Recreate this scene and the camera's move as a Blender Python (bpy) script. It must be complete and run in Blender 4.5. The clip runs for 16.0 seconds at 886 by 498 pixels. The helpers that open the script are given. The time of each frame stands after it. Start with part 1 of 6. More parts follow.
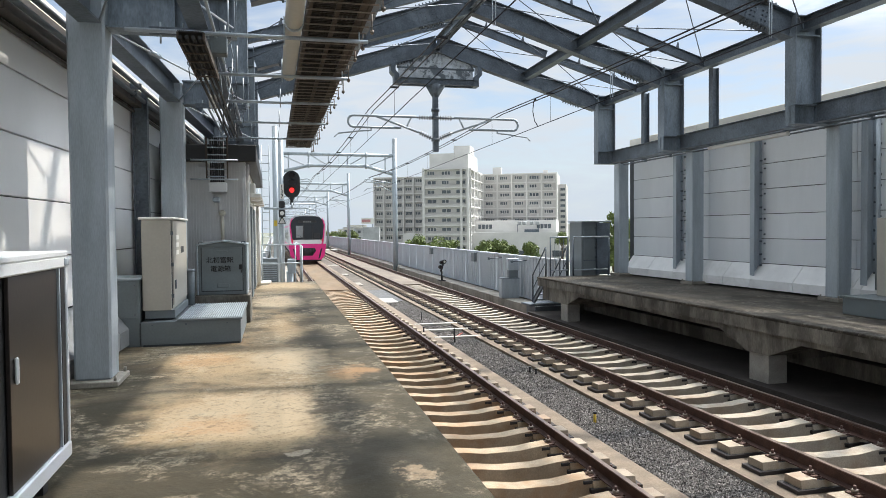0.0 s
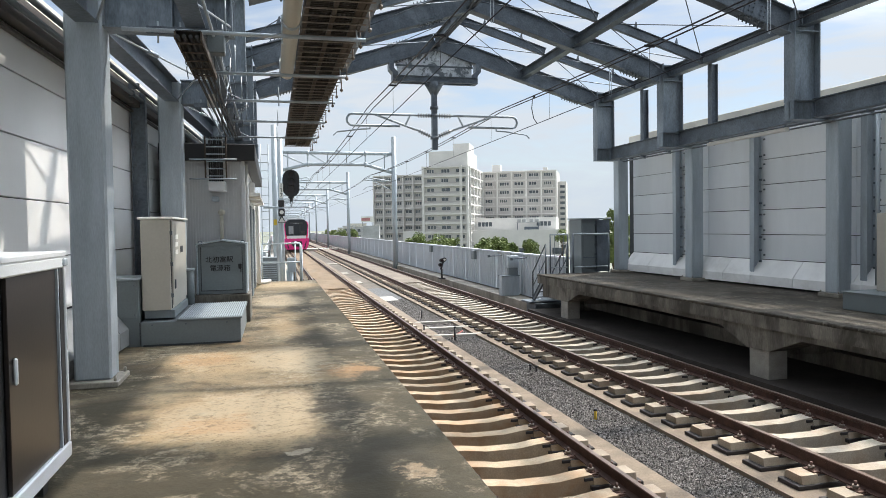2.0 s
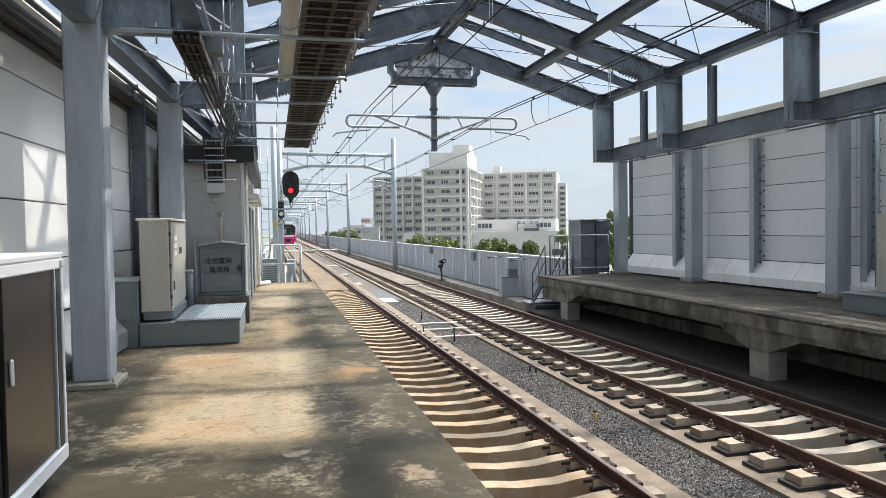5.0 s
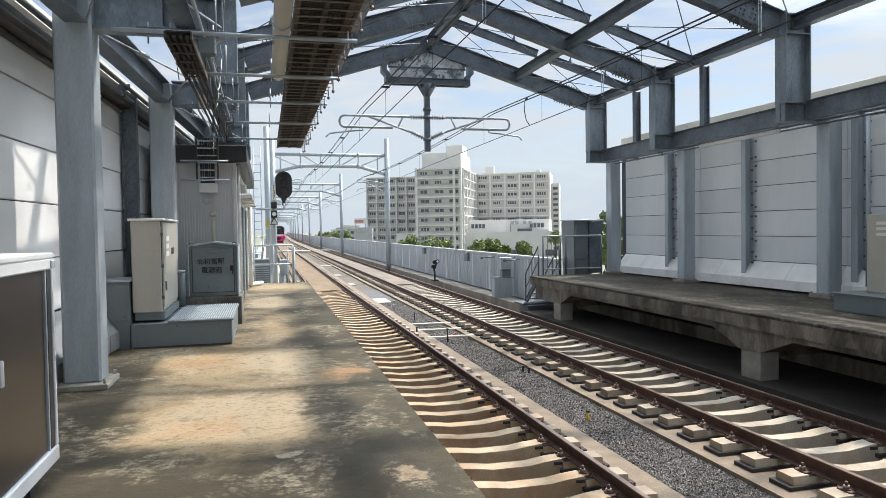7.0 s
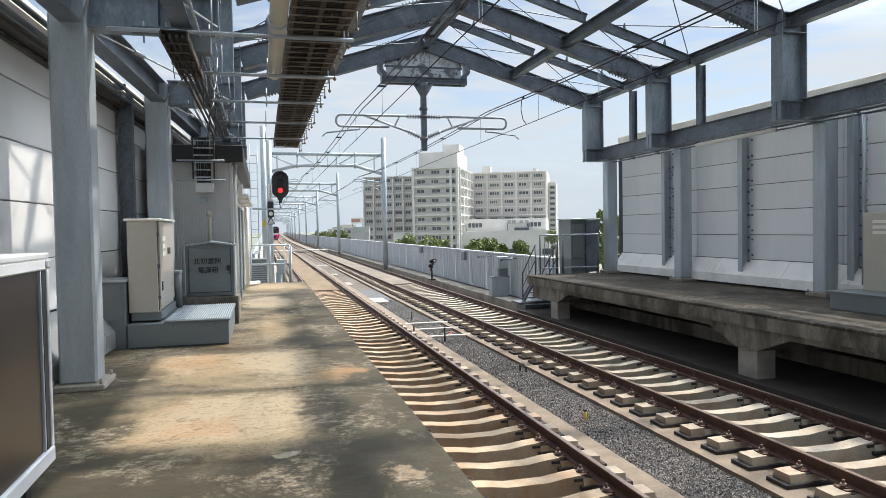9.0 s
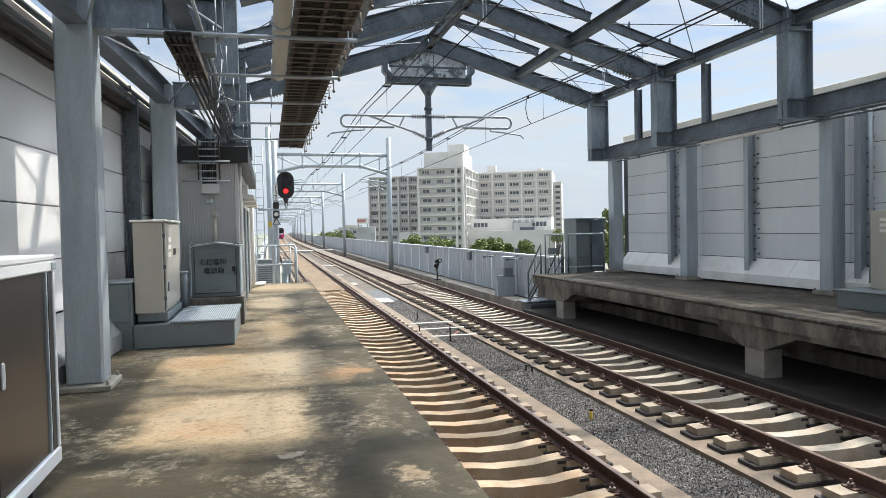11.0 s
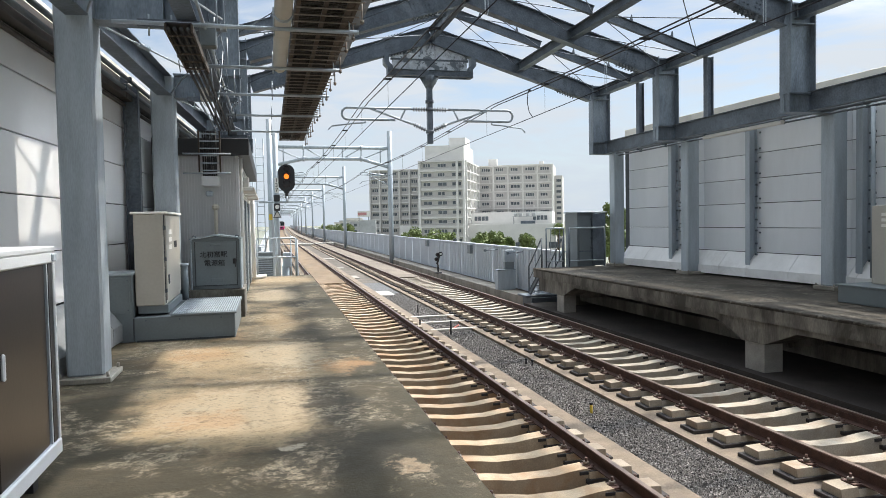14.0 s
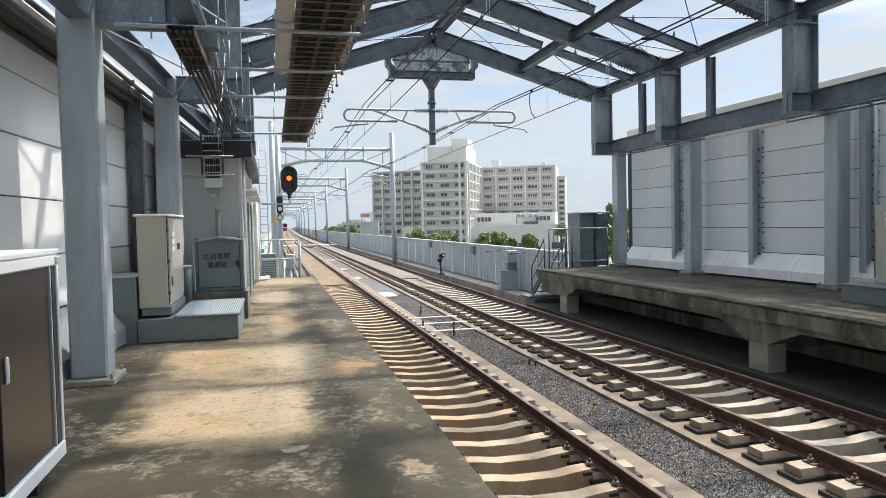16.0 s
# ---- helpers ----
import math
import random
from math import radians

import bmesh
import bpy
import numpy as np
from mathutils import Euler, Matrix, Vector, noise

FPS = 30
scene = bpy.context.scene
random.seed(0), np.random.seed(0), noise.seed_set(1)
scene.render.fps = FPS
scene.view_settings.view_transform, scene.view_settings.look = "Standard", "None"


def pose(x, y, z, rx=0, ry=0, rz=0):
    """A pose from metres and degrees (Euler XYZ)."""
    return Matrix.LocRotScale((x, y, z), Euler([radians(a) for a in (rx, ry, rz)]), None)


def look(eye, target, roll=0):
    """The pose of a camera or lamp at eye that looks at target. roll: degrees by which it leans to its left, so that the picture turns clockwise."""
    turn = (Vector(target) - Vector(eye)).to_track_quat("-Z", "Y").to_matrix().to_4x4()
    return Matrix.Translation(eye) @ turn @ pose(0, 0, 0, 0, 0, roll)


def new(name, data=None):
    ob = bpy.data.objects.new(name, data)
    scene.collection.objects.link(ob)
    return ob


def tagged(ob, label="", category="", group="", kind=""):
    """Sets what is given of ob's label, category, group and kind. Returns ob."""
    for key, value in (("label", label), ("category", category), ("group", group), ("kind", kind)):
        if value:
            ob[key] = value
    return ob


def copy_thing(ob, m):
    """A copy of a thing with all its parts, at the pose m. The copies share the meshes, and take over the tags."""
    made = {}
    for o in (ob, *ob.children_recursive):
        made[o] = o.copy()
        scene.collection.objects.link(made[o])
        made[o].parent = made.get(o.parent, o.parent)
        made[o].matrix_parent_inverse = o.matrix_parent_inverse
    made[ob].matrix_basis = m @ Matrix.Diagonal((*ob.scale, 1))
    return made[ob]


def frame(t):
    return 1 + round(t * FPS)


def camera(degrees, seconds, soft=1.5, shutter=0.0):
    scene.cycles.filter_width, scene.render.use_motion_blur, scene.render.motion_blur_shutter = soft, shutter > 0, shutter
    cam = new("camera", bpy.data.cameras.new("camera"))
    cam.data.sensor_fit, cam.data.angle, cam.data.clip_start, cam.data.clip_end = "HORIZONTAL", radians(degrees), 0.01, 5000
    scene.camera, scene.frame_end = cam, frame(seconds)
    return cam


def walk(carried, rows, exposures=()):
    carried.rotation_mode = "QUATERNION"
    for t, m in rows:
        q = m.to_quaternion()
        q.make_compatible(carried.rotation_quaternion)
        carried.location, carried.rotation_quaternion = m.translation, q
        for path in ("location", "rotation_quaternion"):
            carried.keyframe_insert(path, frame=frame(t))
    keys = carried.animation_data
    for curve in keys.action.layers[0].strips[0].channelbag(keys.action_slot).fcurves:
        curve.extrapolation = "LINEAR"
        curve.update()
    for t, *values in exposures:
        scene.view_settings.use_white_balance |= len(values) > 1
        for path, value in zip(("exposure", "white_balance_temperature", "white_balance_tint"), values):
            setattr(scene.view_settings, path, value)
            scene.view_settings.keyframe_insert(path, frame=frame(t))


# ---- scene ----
cam = camera(64.607, 16.0, soft=0.5)
walk(cam, [
    (0.0, pose(0.000, 0.000, 1.450, 88.354, 0.500, -13.640)),
    (0.5, pose(0.000, 0.005, 1.447, 88.359, 0.582, -13.665)),
    (1.0, pose(0.010, 0.002, 1.450, 88.317, 0.705, -13.669)),
    (1.5, pose(0.015, -0.002, 1.453, 88.255, 0.821, -13.647)),
    (2.0, pose(0.008, 0.004, 1.450, 88.186, 0.865, -13.650)),
    (2.5, pose(0.010, 0.012, 1.448, 88.097, 0.850, -13.617)),
    (3.0, pose(0.016, 0.014, 1.452, 88.049, 0.819, -13.585)),
    (3.5, pose(0.016, 0.011, 1.444, 88.108, 0.865, -13.562)),
    (4.0, pose(0.020, 0.011, 1.446, 88.192, 0.896, -13.559)),
    (6.5, pose(0.023, 0.016, 1.444, 88.367, 0.862, -14.033)),
    (7.0, pose(0.025, 0.013, 1.446, 88.329, 0.880, -14.199)),
    (7.5, pose(0.027, 0.017, 1.441, 88.322, 0.969, -14.324)),
    (8.0, pose(0.030, 0.015, 1.446, 88.291, 0.995, -14.405)),
    (8.5, pose(0.027, 0.020, 1.448, 88.263, 0.999, -14.454)),
    (9.0, pose(0.027, 0.020, 1.447, 88.262, 1.010, -14.449)),
    (11.5, pose(0.037, 0.020, 1.446, 88.252, 1.292, -13.909)),
    (12.0, pose(0.035, 0.026, 1.445, 88.184, 1.279, -13.870)),
    (12.5, pose(0.033, 0.030, 1.446, 88.066, 1.195, -13.850)),
    (13.0, pose(0.030, 0.035, 1.443, 87.927, 1.100, -13.872)),
    (13.5, pose(0.036, 0.032, 1.446, 87.785, 1.037, -13.873)),
    (14.0, pose(0.036, 0.031, 1.444, 87.725, 1.040, -13.937)),
    (14.5, pose(0.042, 0.036, 1.446, 87.717, 1.035, -13.957)),
    (15.0, pose(0.042, 0.028, 1.447, 87.739, 1.124, -13.905)),
    (15.5, pose(0.038, 0.033, 1.444, 87.793, 1.209, -13.824)),
    (16.0, pose(0.040, 0.027, 1.445, 87.812, 1.280, -13.710)),
])

# ---- light ----
SUN_TO = Vector((1.0, 0.64, 1.62)).normalized()
world = bpy.data.worlds.new("world")
scene.world = world
world.use_nodes = True
_wn = world.node_tree.nodes
_sky = _wn.new("ShaderNodeTexSky")
_sky.sky_type = 'NISHITA'
_sky.sun_disc = False
_sky.sun_elevation = math.asin(SUN_TO.z)
_sky.sun_rotation = math.atan2(SUN_TO.x, SUN_TO.y)
_sky.air_density = 1.0
_sky.dust_density = 0.5
_sky.ozone_density = 1.0
# thin bright cloud over the blue
_L = world.node_tree.links.new
_tc = _wn.new("ShaderNodeTexCoord")
_mp = _wn.new("ShaderNodeMapping")
_mp.inputs["Scale"].default_value = (1.6, 1.6, 7.0)
_L(_tc.outputs["Generated"], _mp.inputs[0])
_cn = _wn.new("ShaderNodeTexNoise")
_cn.inputs["Scale"].default_value = 4.2
_cn.inputs["Detail"].default_value = 9
_cn.inputs["Roughness"].default_value = 0.55
_cn.inputs["Distortion"].default_value = 0.5
_L(_mp.outputs[0], _cn.inputs["Vector"])
_cr = _wn.new("ShaderNodeMapRange")
for _i, _v in enumerate((0.36, 0.60, 0.28, 1.0)):
    _cr.inputs[_i + 1].default_value = _v
_L(_cn.outputs["Fac"], _cr.inputs[0])
_cm = _wn.new("ShaderNodeMix")
_cm.data_type = 'RGBA'
# the thin cloud closes up overhead
_se = _wn.new("ShaderNodeSeparateXYZ")
_L(_tc.outputs["Generated"], _se.inputs[0])
_er = _wn.new("ShaderNodeMapRange")
_er.interpolation_type = 'SMOOTHSTEP'
for _i, _v in enumerate((0.28, 0.66, 0.0, 0.93)):
    _er.inputs[_i + 1].default_value = _v
_L(_se.outputs["Z"], _er.inputs[0])
_mxn = _wn.new("ShaderNodeMath")
_mxn.operation = 'MAXIMUM'
_L(_cr.outputs[0], _mxn.inputs[0])
_L(_er.outputs[0], _mxn.inputs[1])
_L(_mxn.outputs[0], _cm.inputs["Factor"])
_L(_sky.outputs[0], _cm.inputs["A"])
# thin cloud is brighter towards the sun
_dot = _wn.new("ShaderNodeVectorMath")
_dot.operation = 'DOT_PRODUCT'
_dot.inputs[1].default_value = SUN_TO
_L(_tc.outputs["Generated"], _dot.inputs[0])
_ar = _wn.new("ShaderNodeMapRange")
_ar.interpolation_type = 'SMOOTHSTEP'
for _i, _v in enumerate((0.73, 1.0, 1.0, 11.5)):
    _ar.inputs[_i + 1].default_value = _v
_L(_dot.outputs["Value"], _ar.inputs[0])
_cs = _wn.new("ShaderNodeVectorMath")
_cs.operation = 'SCALE'
_cs.inputs[0].default_value = (5.55, 6.0, 6.5)
_L(_ar.outputs[0], _cs.inputs["Scale"])
_L(_cs.outputs["Vector"], _cm.inputs["B"])
# pale blue haze low over the horizon
_sx = _wn.new("ShaderNodeSeparateXYZ")
_L(_tc.outputs["Generated"], _sx.inputs[0])
_hr = _wn.new("ShaderNodeMapRange")
_hr.interpolation_type = 'SMOOTHSTEP'
for _i, _v in enumerate((-0.02, 0.22, 0.92, 0.0)):
    _hr.inputs[_i + 1].default_value = _v
_L(_sx.outputs["Z"], _hr.inputs[0])
_hm = _wn.new("ShaderNodeMix")
_hm.data_type = 'RGBA'
_L(_hr.outputs[0], _hm.inputs["Factor"])
_L(_cm.outputs["Result"], _hm.inputs["A"])
_hm.inputs["B"].default_value = (4.75, 5.4, 6.15, 1)
_L(_hm.outputs["Result"], _wn["Background"].inputs[0])
_wn["Background"].inputs[1].default_value = 0.112
sun = new("sun", bpy.data.lights.new("sun", 'SUN'))
sun.data.energy = 4.0
sun.data.angle = radians(1.3)
sun.data.color = (1.0, 0.93, 0.82)
sun.matrix_world = look(SUN_TO * 60, (0, 0, 0))
scene.view_settings.exposure = 0.24


# ---- materials ----
def mat(name, base, rough=0.6, metal=0.0, var=0.12, scale=3.0, fine=60.0, bump=0.15, other=None, stain=0.0,
        stain_col=(0.1, 0.09, 0.08), stretch=(1, 1, 1), emit=None, rand=0.0, spec=0.5, stain_edge=(0.5, 0.7)):
    m = bpy.data.materials.new(name)
    m.use_nodes = True
    nt = m.node_tree
    b = nt.nodes["Principled BSDF"]
    b.inputs["Roughness"].default_value = rough
    b.inputs["Metallic"].default_value = metal
    b.inputs["Specular IOR Level"].default_value = spec
    L = nt.links.new
    tc = nt.nodes.new("ShaderNodeTexCoord")
    mp = nt.nodes.new("ShaderNodeMapping")
    mp.inputs["Scale"].default_value = stretch
    geo = nt.nodes.new("ShaderNodeNewGeometry")
    L(geo.outputs["Position"], mp.inputs[0])
    n1 = nt.nodes.new("ShaderNodeTexNoise")
    n1.inputs["Scale"].default_value = scale
    n1.inputs["Detail"].default_value = 6
    n1.inputs["Roughness"].default_value = 0.6
    L(mp.outputs[0], n1.inputs["Vector"])
    n2 = nt.nodes.new("ShaderNodeTexNoise")
    n2.inputs["Scale"].default_value = fine
    n2.inputs["Detail"].default_value = 3
    L(mp.outputs[0], n2.inputs["Vector"])
    r1 = nt.nodes.new("ShaderNodeMapRange")
    r1.inputs[1].default_value, r1.inputs[2].default_value = 0.3, 0.7
    L(n1.outputs["Fac"], r1.inputs[0])
    mx = nt.nodes.new("ShaderNodeMix")
    mx.data_type = 'RGBA'
    dark = tuple(c * (1 - var) for c in base)
    lite = tuple(min(1, c * (1 + var)) for c in (other or base))
    mx.inputs["A"].default_value = (*dark, 1)
    mx.inputs["B"].default_value = (*lite, 1)
    L(r1.outputs[0], mx.inputs["Factor"])
    col = mx.outputs["Result"]
    m2 = nt.nodes.new("ShaderNodeMix")
    m2.data_type = 'RGBA'
    m2.blend_type = 'OVERLAY'
    m2.inputs["Factor"].default_value = min(1.0, var * 1.6)
    L(col, m2.inputs["A"])
    L(n2.outputs["Fac"], m2.inputs["B"])
    col = m2.outputs["Result"]
    if stain > 0:
        n3 = nt.nodes.new("ShaderNodeTexNoise")
        n3.inputs["Scale"].default_value = scale * 0.55
        n3.inputs["Detail"].default_value = 8
        n3.inputs["Roughness"].default_value = 0.65
        n3.inputs["Distortion"].default_value = 0.4
        L(mp.outputs[0], n3.inputs["Vector"])
        r3 = nt.nodes.new("ShaderNodeMapRange")
        r3.inputs[1].default_value, r3.inputs[2].default_value = stain_edge
        r3.inputs[4].default_value = stain
        L(n3.outputs["Fac"], r3.inputs[0])
        m3 = nt.nodes.new("ShaderNodeMix")
        m3.data_type = 'RGBA'
        L(r3.outputs[0], m3.inputs["Factor"])
        L(col, m3.inputs["A"])
        m3.inputs["B"].default_value = (*stain_col, 1)
        col = m3.outputs["Result"]
    if rand > 0:
        oi = nt.nodes.new("ShaderNodeObjectInfo")
        r4 = nt.nodes.new("ShaderNodeMapRange")
        r4.inputs[3].default_value, r4.inputs[4].default_value = 1 - rand, 1 + rand
        L(oi.outputs["Random"], r4.inputs[0])
        hs = nt.nodes.new("ShaderNodeHueSaturation")
        L(r4.outputs[0], hs.inputs["Value"])
        L(col, hs.inputs["Color"])
        col = hs.outputs["Color"]
    L(col, b.inputs["Base Color"])
    if bump > 0:
        bp = nt.nodes.new("ShaderNodeBump")
        bp.inputs["Strength"].default_value = bump
        bp.inputs["Distance"].default_value = 0.01
        L(n2.outputs["Fac"], bp.inputs["Height"])
        L(bp.outputs[0], b.inputs["Normal"])
    if emit:
        b.inputs["Emission Color"].default_value = (*emit[0], 1)
        b.inputs["Emission Strength"].default_value = emit[1]
    return m


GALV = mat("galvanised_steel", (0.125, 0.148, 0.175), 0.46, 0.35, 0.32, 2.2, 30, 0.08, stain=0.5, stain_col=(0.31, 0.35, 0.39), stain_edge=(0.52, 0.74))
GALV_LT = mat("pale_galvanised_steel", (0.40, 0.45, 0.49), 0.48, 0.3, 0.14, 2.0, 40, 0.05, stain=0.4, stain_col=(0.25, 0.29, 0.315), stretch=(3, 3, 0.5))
# Same steel as GALV, lightened for the light on posts and brackets
GALV_LIT = mat("lit_galvanised_steel", (0.20, 0.235, 0.27), 0.45, 0.35, 0.3, 2.4, 30, 0.08, stain=0.5, stain_col=(0.36, 0.405, 0.445), stain_edge=(0.5, 0.74), stretch=(2, 2, 0.6))
BOLT = mat("bolt_steel", (0.13, 0.15, 0.17), 0.55, 0.5, 0.2)
PANEL = mat("grey_wall_panel", (0.80, 0.83, 0.855), 0.45, 0.0, 0.05, 0.9, 20, 0.03, rand=0.04, stain=0.3, stain_col=(0.55, 0.57, 0.58), stretch=(1, 1, 0.3), stain_edge=(0.52, 0.75))
PANEL_L = mat("pale_wall_panel", (0.83, 0.84, 0.845), 0.42, 0.0, 0.04, 0.7, 20, 0.03, rand=0.03)
JOINT = mat("dark_joint", (0.05, 0.055, 0.06), 0.8)
CHAMFER = mat("white_base_flashing", (0.90, 0.90, 0.89), 0.4, 0.0, 0.08, 2, 40, 0.04, stain=0.35, stain_col=(0.4, 0.38, 0.34))
CAP = mat("beige_flashing", (0.80, 0.75, 0.65), 0.5, 0.0, 0.05)
PLATE = mat("grey_painted_steel", (0.165, 0.192, 0.205), 0.5, 0.1, 0.08, 2, 40, 0.04, stain=0.25, stain_col=(0.2, 0.22, 0.22))
CREAM = mat("cream_painted_steel", (0.43, 0.41, 0.36), 0.45, 0.0, 0.05, 1.5, 30, 0.03, stain=0.2, stain_col=(0.42, 0.39, 0.32))
RAILSTEEL = mat("rusty_rail_steel", (0.085, 0.045, 0.035), 0.6, 0.4, 0.3, 8, 90, 0.2, stain=0.5, stain_col=(0.14, 0.07, 0.045))
RAILTOP = mat("polished_rail_head", (0.17, 0.125, 0.10), 0.38, 0.6, 0.2, 6, 60, 0.03)
SLEEPER = mat("weathered_concrete_sleeper", (0.37, 0.325, 0.265), 0.85, 0.0, 0.22, 3.5, 60, 0.25, stain=0.7, stain_col=(0.27, 0.18, 0.11), rand=0.14)
SLEEPER_N = mat("rust_tinted_concrete_sleeper", (0.37, 0.285, 0.195), 0.85, 0.0, 0.22, 3.5, 60, 0.2, stain=0.75, stain_col=(0.31, 0.175, 0.085), rand=0.16, stain_edge=(0.46, 0.64))
SLEEPER_T = mat("rust_dusted_concrete", (0.33, 0.275, 0.21), 0.85, 0.0, 0.18, 2.6, 60, 0.3, stain=0.7, stain_col=(0.27, 0.165, 0.10), rand=0.2)
NUT = mat("worn_steel_nut", (0.26, 0.22, 0.19), 0.42, 0.7, 0.2, 20, 90, 0.1)
PAD = mat("dark_rubber_pad", (0.035, 0.03, 0.03), 0.8)
PLINTH = mat("tan_track_plinth", (0.20, 0.155, 0.112), 0.9, 0.0, 0.25, 3, 50, 0.3, stain=0.7, stain_col=(0.15, 0.12, 0.095))
DECK = mat("dark_track_bed_concrete", (0.045, 0.037, 0.033), 0.9, 0.0, 0.25, 2, 40, 0.3, stain=0.6, stain_col=(0.09, 0.075, 0.065))
GRAVEL = mat("grey_ballast", (0.10, 0.10, 0.102), 0.9, 0.0, 0.5, 25, 90, 0.5)
CONC = mat("stained_concrete", (0.30, 0.275, 0.235), 0.9, 0.0, 0.22, 1.6, 45, 0.25, stain=0.75, stain_col=(0.12, 0.105, 0.085), stretch=(1, 1, 0.5))
CONC_LT = mat("pale_concrete", (0.48, 0.46, 0.42), 0.85, 0.0, 0.15, 2.5, 50, 0.2, stain=0.4, stain_col=(0.28, 0.26, 0.22))
RACKM = mat("rusty_brown_cable_rack", (0.07, 0.054, 0.043), 0.75, 0.2, 0.3, 4, 50, 0.2)
CHAN = mat("dark_brown_channel_steel", (0.075, 0.066, 0.06), 0.55, 0.1, 0.2, 3, 40, 0.05)
CABLE = mat("black_cable", (0.02, 0.02, 0.022), 0.55, 0, 0.2)
DUCT = mat("cream_duct", (0.52, 0.49, 0.41), 0.45, 0, 0.06, 2, 30, 0.03)
WIRE = mat("dark_wire", (0.03, 0.03, 0.035), 0.5, 0.5, 0.1)
BLACK = mat("matt_black_paint", (0.018, 0.018, 0.02), 0.5)


# ---- mesh helpers ----
def part(name, bm, material, parent=None, label=""):
    me = bpy.data.meshes.new(name)
    if isinstance(bm, bpy.types.Mesh):
        me = bm
    else:
        bm.to_mesh(me)
        bm.free()
    ob = new(name, me)
    if material is not None and not me.materials:
        for mm in (material if isinstance(material, (list, tuple)) else [material]):
            me.materials.append(mm)
    if parent is not None:
        ob.parent = parent
    if label:
        tagged(ob, label)
    return ob


def thing(name, label, category, group="", kind="", at=(0, 0, 0), rz=0):
    e = new(name)
    e.empty_display_size = 0.2
    e.matrix_basis = pose(*at, 0, 0, rz)
    return tagged(e, label, category, group, kind)


def box(bm, x0, x1, y0, y1, z0, z1, bev=0.0, m=None, mi=0):
    r = bmesh.ops.create_cube(bm, size=1)
    vs = r["verts"]
    M = Matrix.Translation(((x0 + x1) / 2, (y0 + y1) / 2, (z0 + z1) / 2)) @ Matrix.Diagonal((abs(x1 - x0), abs(y1 - y0), abs(z1 - z0), 1))
    if m is not None:
        M = m @ M
    bmesh.ops.transform(bm, matrix=M, verts=vs)
    fs = list({f for v in vs for f in v.link_faces})
    for f in fs:
        f.material_index = mi
    if bev > 0:
        es = list({e for v in vs for e in v.link_edges})
        bmesh.ops.bevel(bm, geom=es, offset=bev, segments=1, affect='EDGES', profile=0.5, material=mi)
    return bm


def boxm(*a, **k):
    return box(bmesh.new(), *a, **k)


def tube(bm, p, q, r=0.03, n=8, r2=None, mi=0):
    p, q = Vector(p), Vector(q)
    d = q - p
    M = Matrix.Translation((p + q) / 2) @ d.to_track_quat('Z', 'Y').to_matrix().to_4x4()
    g = bmesh.ops.create_cone(bm, cap_ends=True, segments=n, radius1=r, radius2=r if r2 is None else r2, depth=d.length, matrix=M)
    for f in {f for v in g["verts"] for f in v.link_faces}:
        f.material_index = mi
        f.smooth = len(f.verts) == 4
    return bm


def path_tube(bm, pts, r, n=8):
    """One tube swept along a line of points."""
    P = [Vector(q) for q in pts]
    rings = []
    side = None
    for i, c in enumerate(P):
        d0 = (P[i] - P[i - 1]).normalized() if i else (P[1] - P[0]).normalized()
        d1 = (P[i + 1] - P[i]).normalized() if i < len(P) - 1 else d0
        d = (d0 + d1).normalized()
        if side is None:
            side = d.cross(Vector((0.123, 0.31, 0.94)))
            if side.length < 0.05:
                side = d.cross(Vector((1, 0, 0)))
        side = (side - d * side.dot(d)).normalized()
        w = d.cross(side)
        rings.append([bm.verts.new(c + (side * math.cos(6.28319 * k / n) + w * math.sin(6.28319 * k / n)) * r) for k in range(n)])
    for a, b in zip(rings, rings[1:]):
        for k in range(n):
            f = bm.faces.new((a[k], a[(k + 1) % n], b[(k + 1) % n], b[k]))
            f.smooth = True
    bm.faces.new(rings[0][::-1])
    bm.faces.new(rings[-1])
    return bm


def hbeam(bm, p, q, w, h, t=0.014, up=(0, 0, 1)):
    """An H section from p to q: flanges of width w at the faces h apart along up."""
    p, q, up = Vector(p), Vector(q), Vector(up)
    d = (q - p)
    L = d.length
    d.normalize()
    s = d.cross(up).normalized()
    u = s.cross(d).normalized()
    M = Matrix((s, d, u)).transposed().to_4x4()
    M.translation = p
    H, W, k = h / 2, w / 2, t / 2
    prof = [(-W, -H), (W, -H), (W, -H + t), (k, -H + t), (k, H - t), (W, H - t), (W, H), (-W, H), (-W, H - t), (-k, H - t), (-k, -H + t), (-W, -H + t)]
    e0 = [bm.verts.new(M @ Vector((x, 0, z))) for x, z in prof]
    e1 = [bm.verts.new(M @ Vector((x, L, z))) for x, z in prof]
    fs = [bm.faces.new(e0), bm.faces.new(e1[::-1])]
    for i in range(12):
        j = (i + 1) % 12
        fs.append(bm.faces.new((e0[j], e0[i], e1[i], e1[j])))
    bmesh.ops.recalc_face_normals(bm, faces=fs)
    return bm


def quads(name, verts, faces, material, parent=None, label=""):
    me = bpy.data.meshes.new(name)
    me.from_pydata([tuple(v) for v in verts], [], faces)
    me.validate()
    return part(name, me, material, parent, label)


# ---- plan ----
RAIL_Z = -1.07
NEAR_C, FAR_C = 2.645, 6.43
FRAMES = [-5.0, -0.9, 3.2, 7.3, 11.4, 15.95, 19.6]
MIDS = [-2.95, 1.15, 5.25, 9.2, 14.42, 17.5]


WALL_POSTS = [-2.95, 1.15, 6.9, 11.0, 14.05, 17.1]


def left_col(y):
    return -2.02 + 0.049 * y


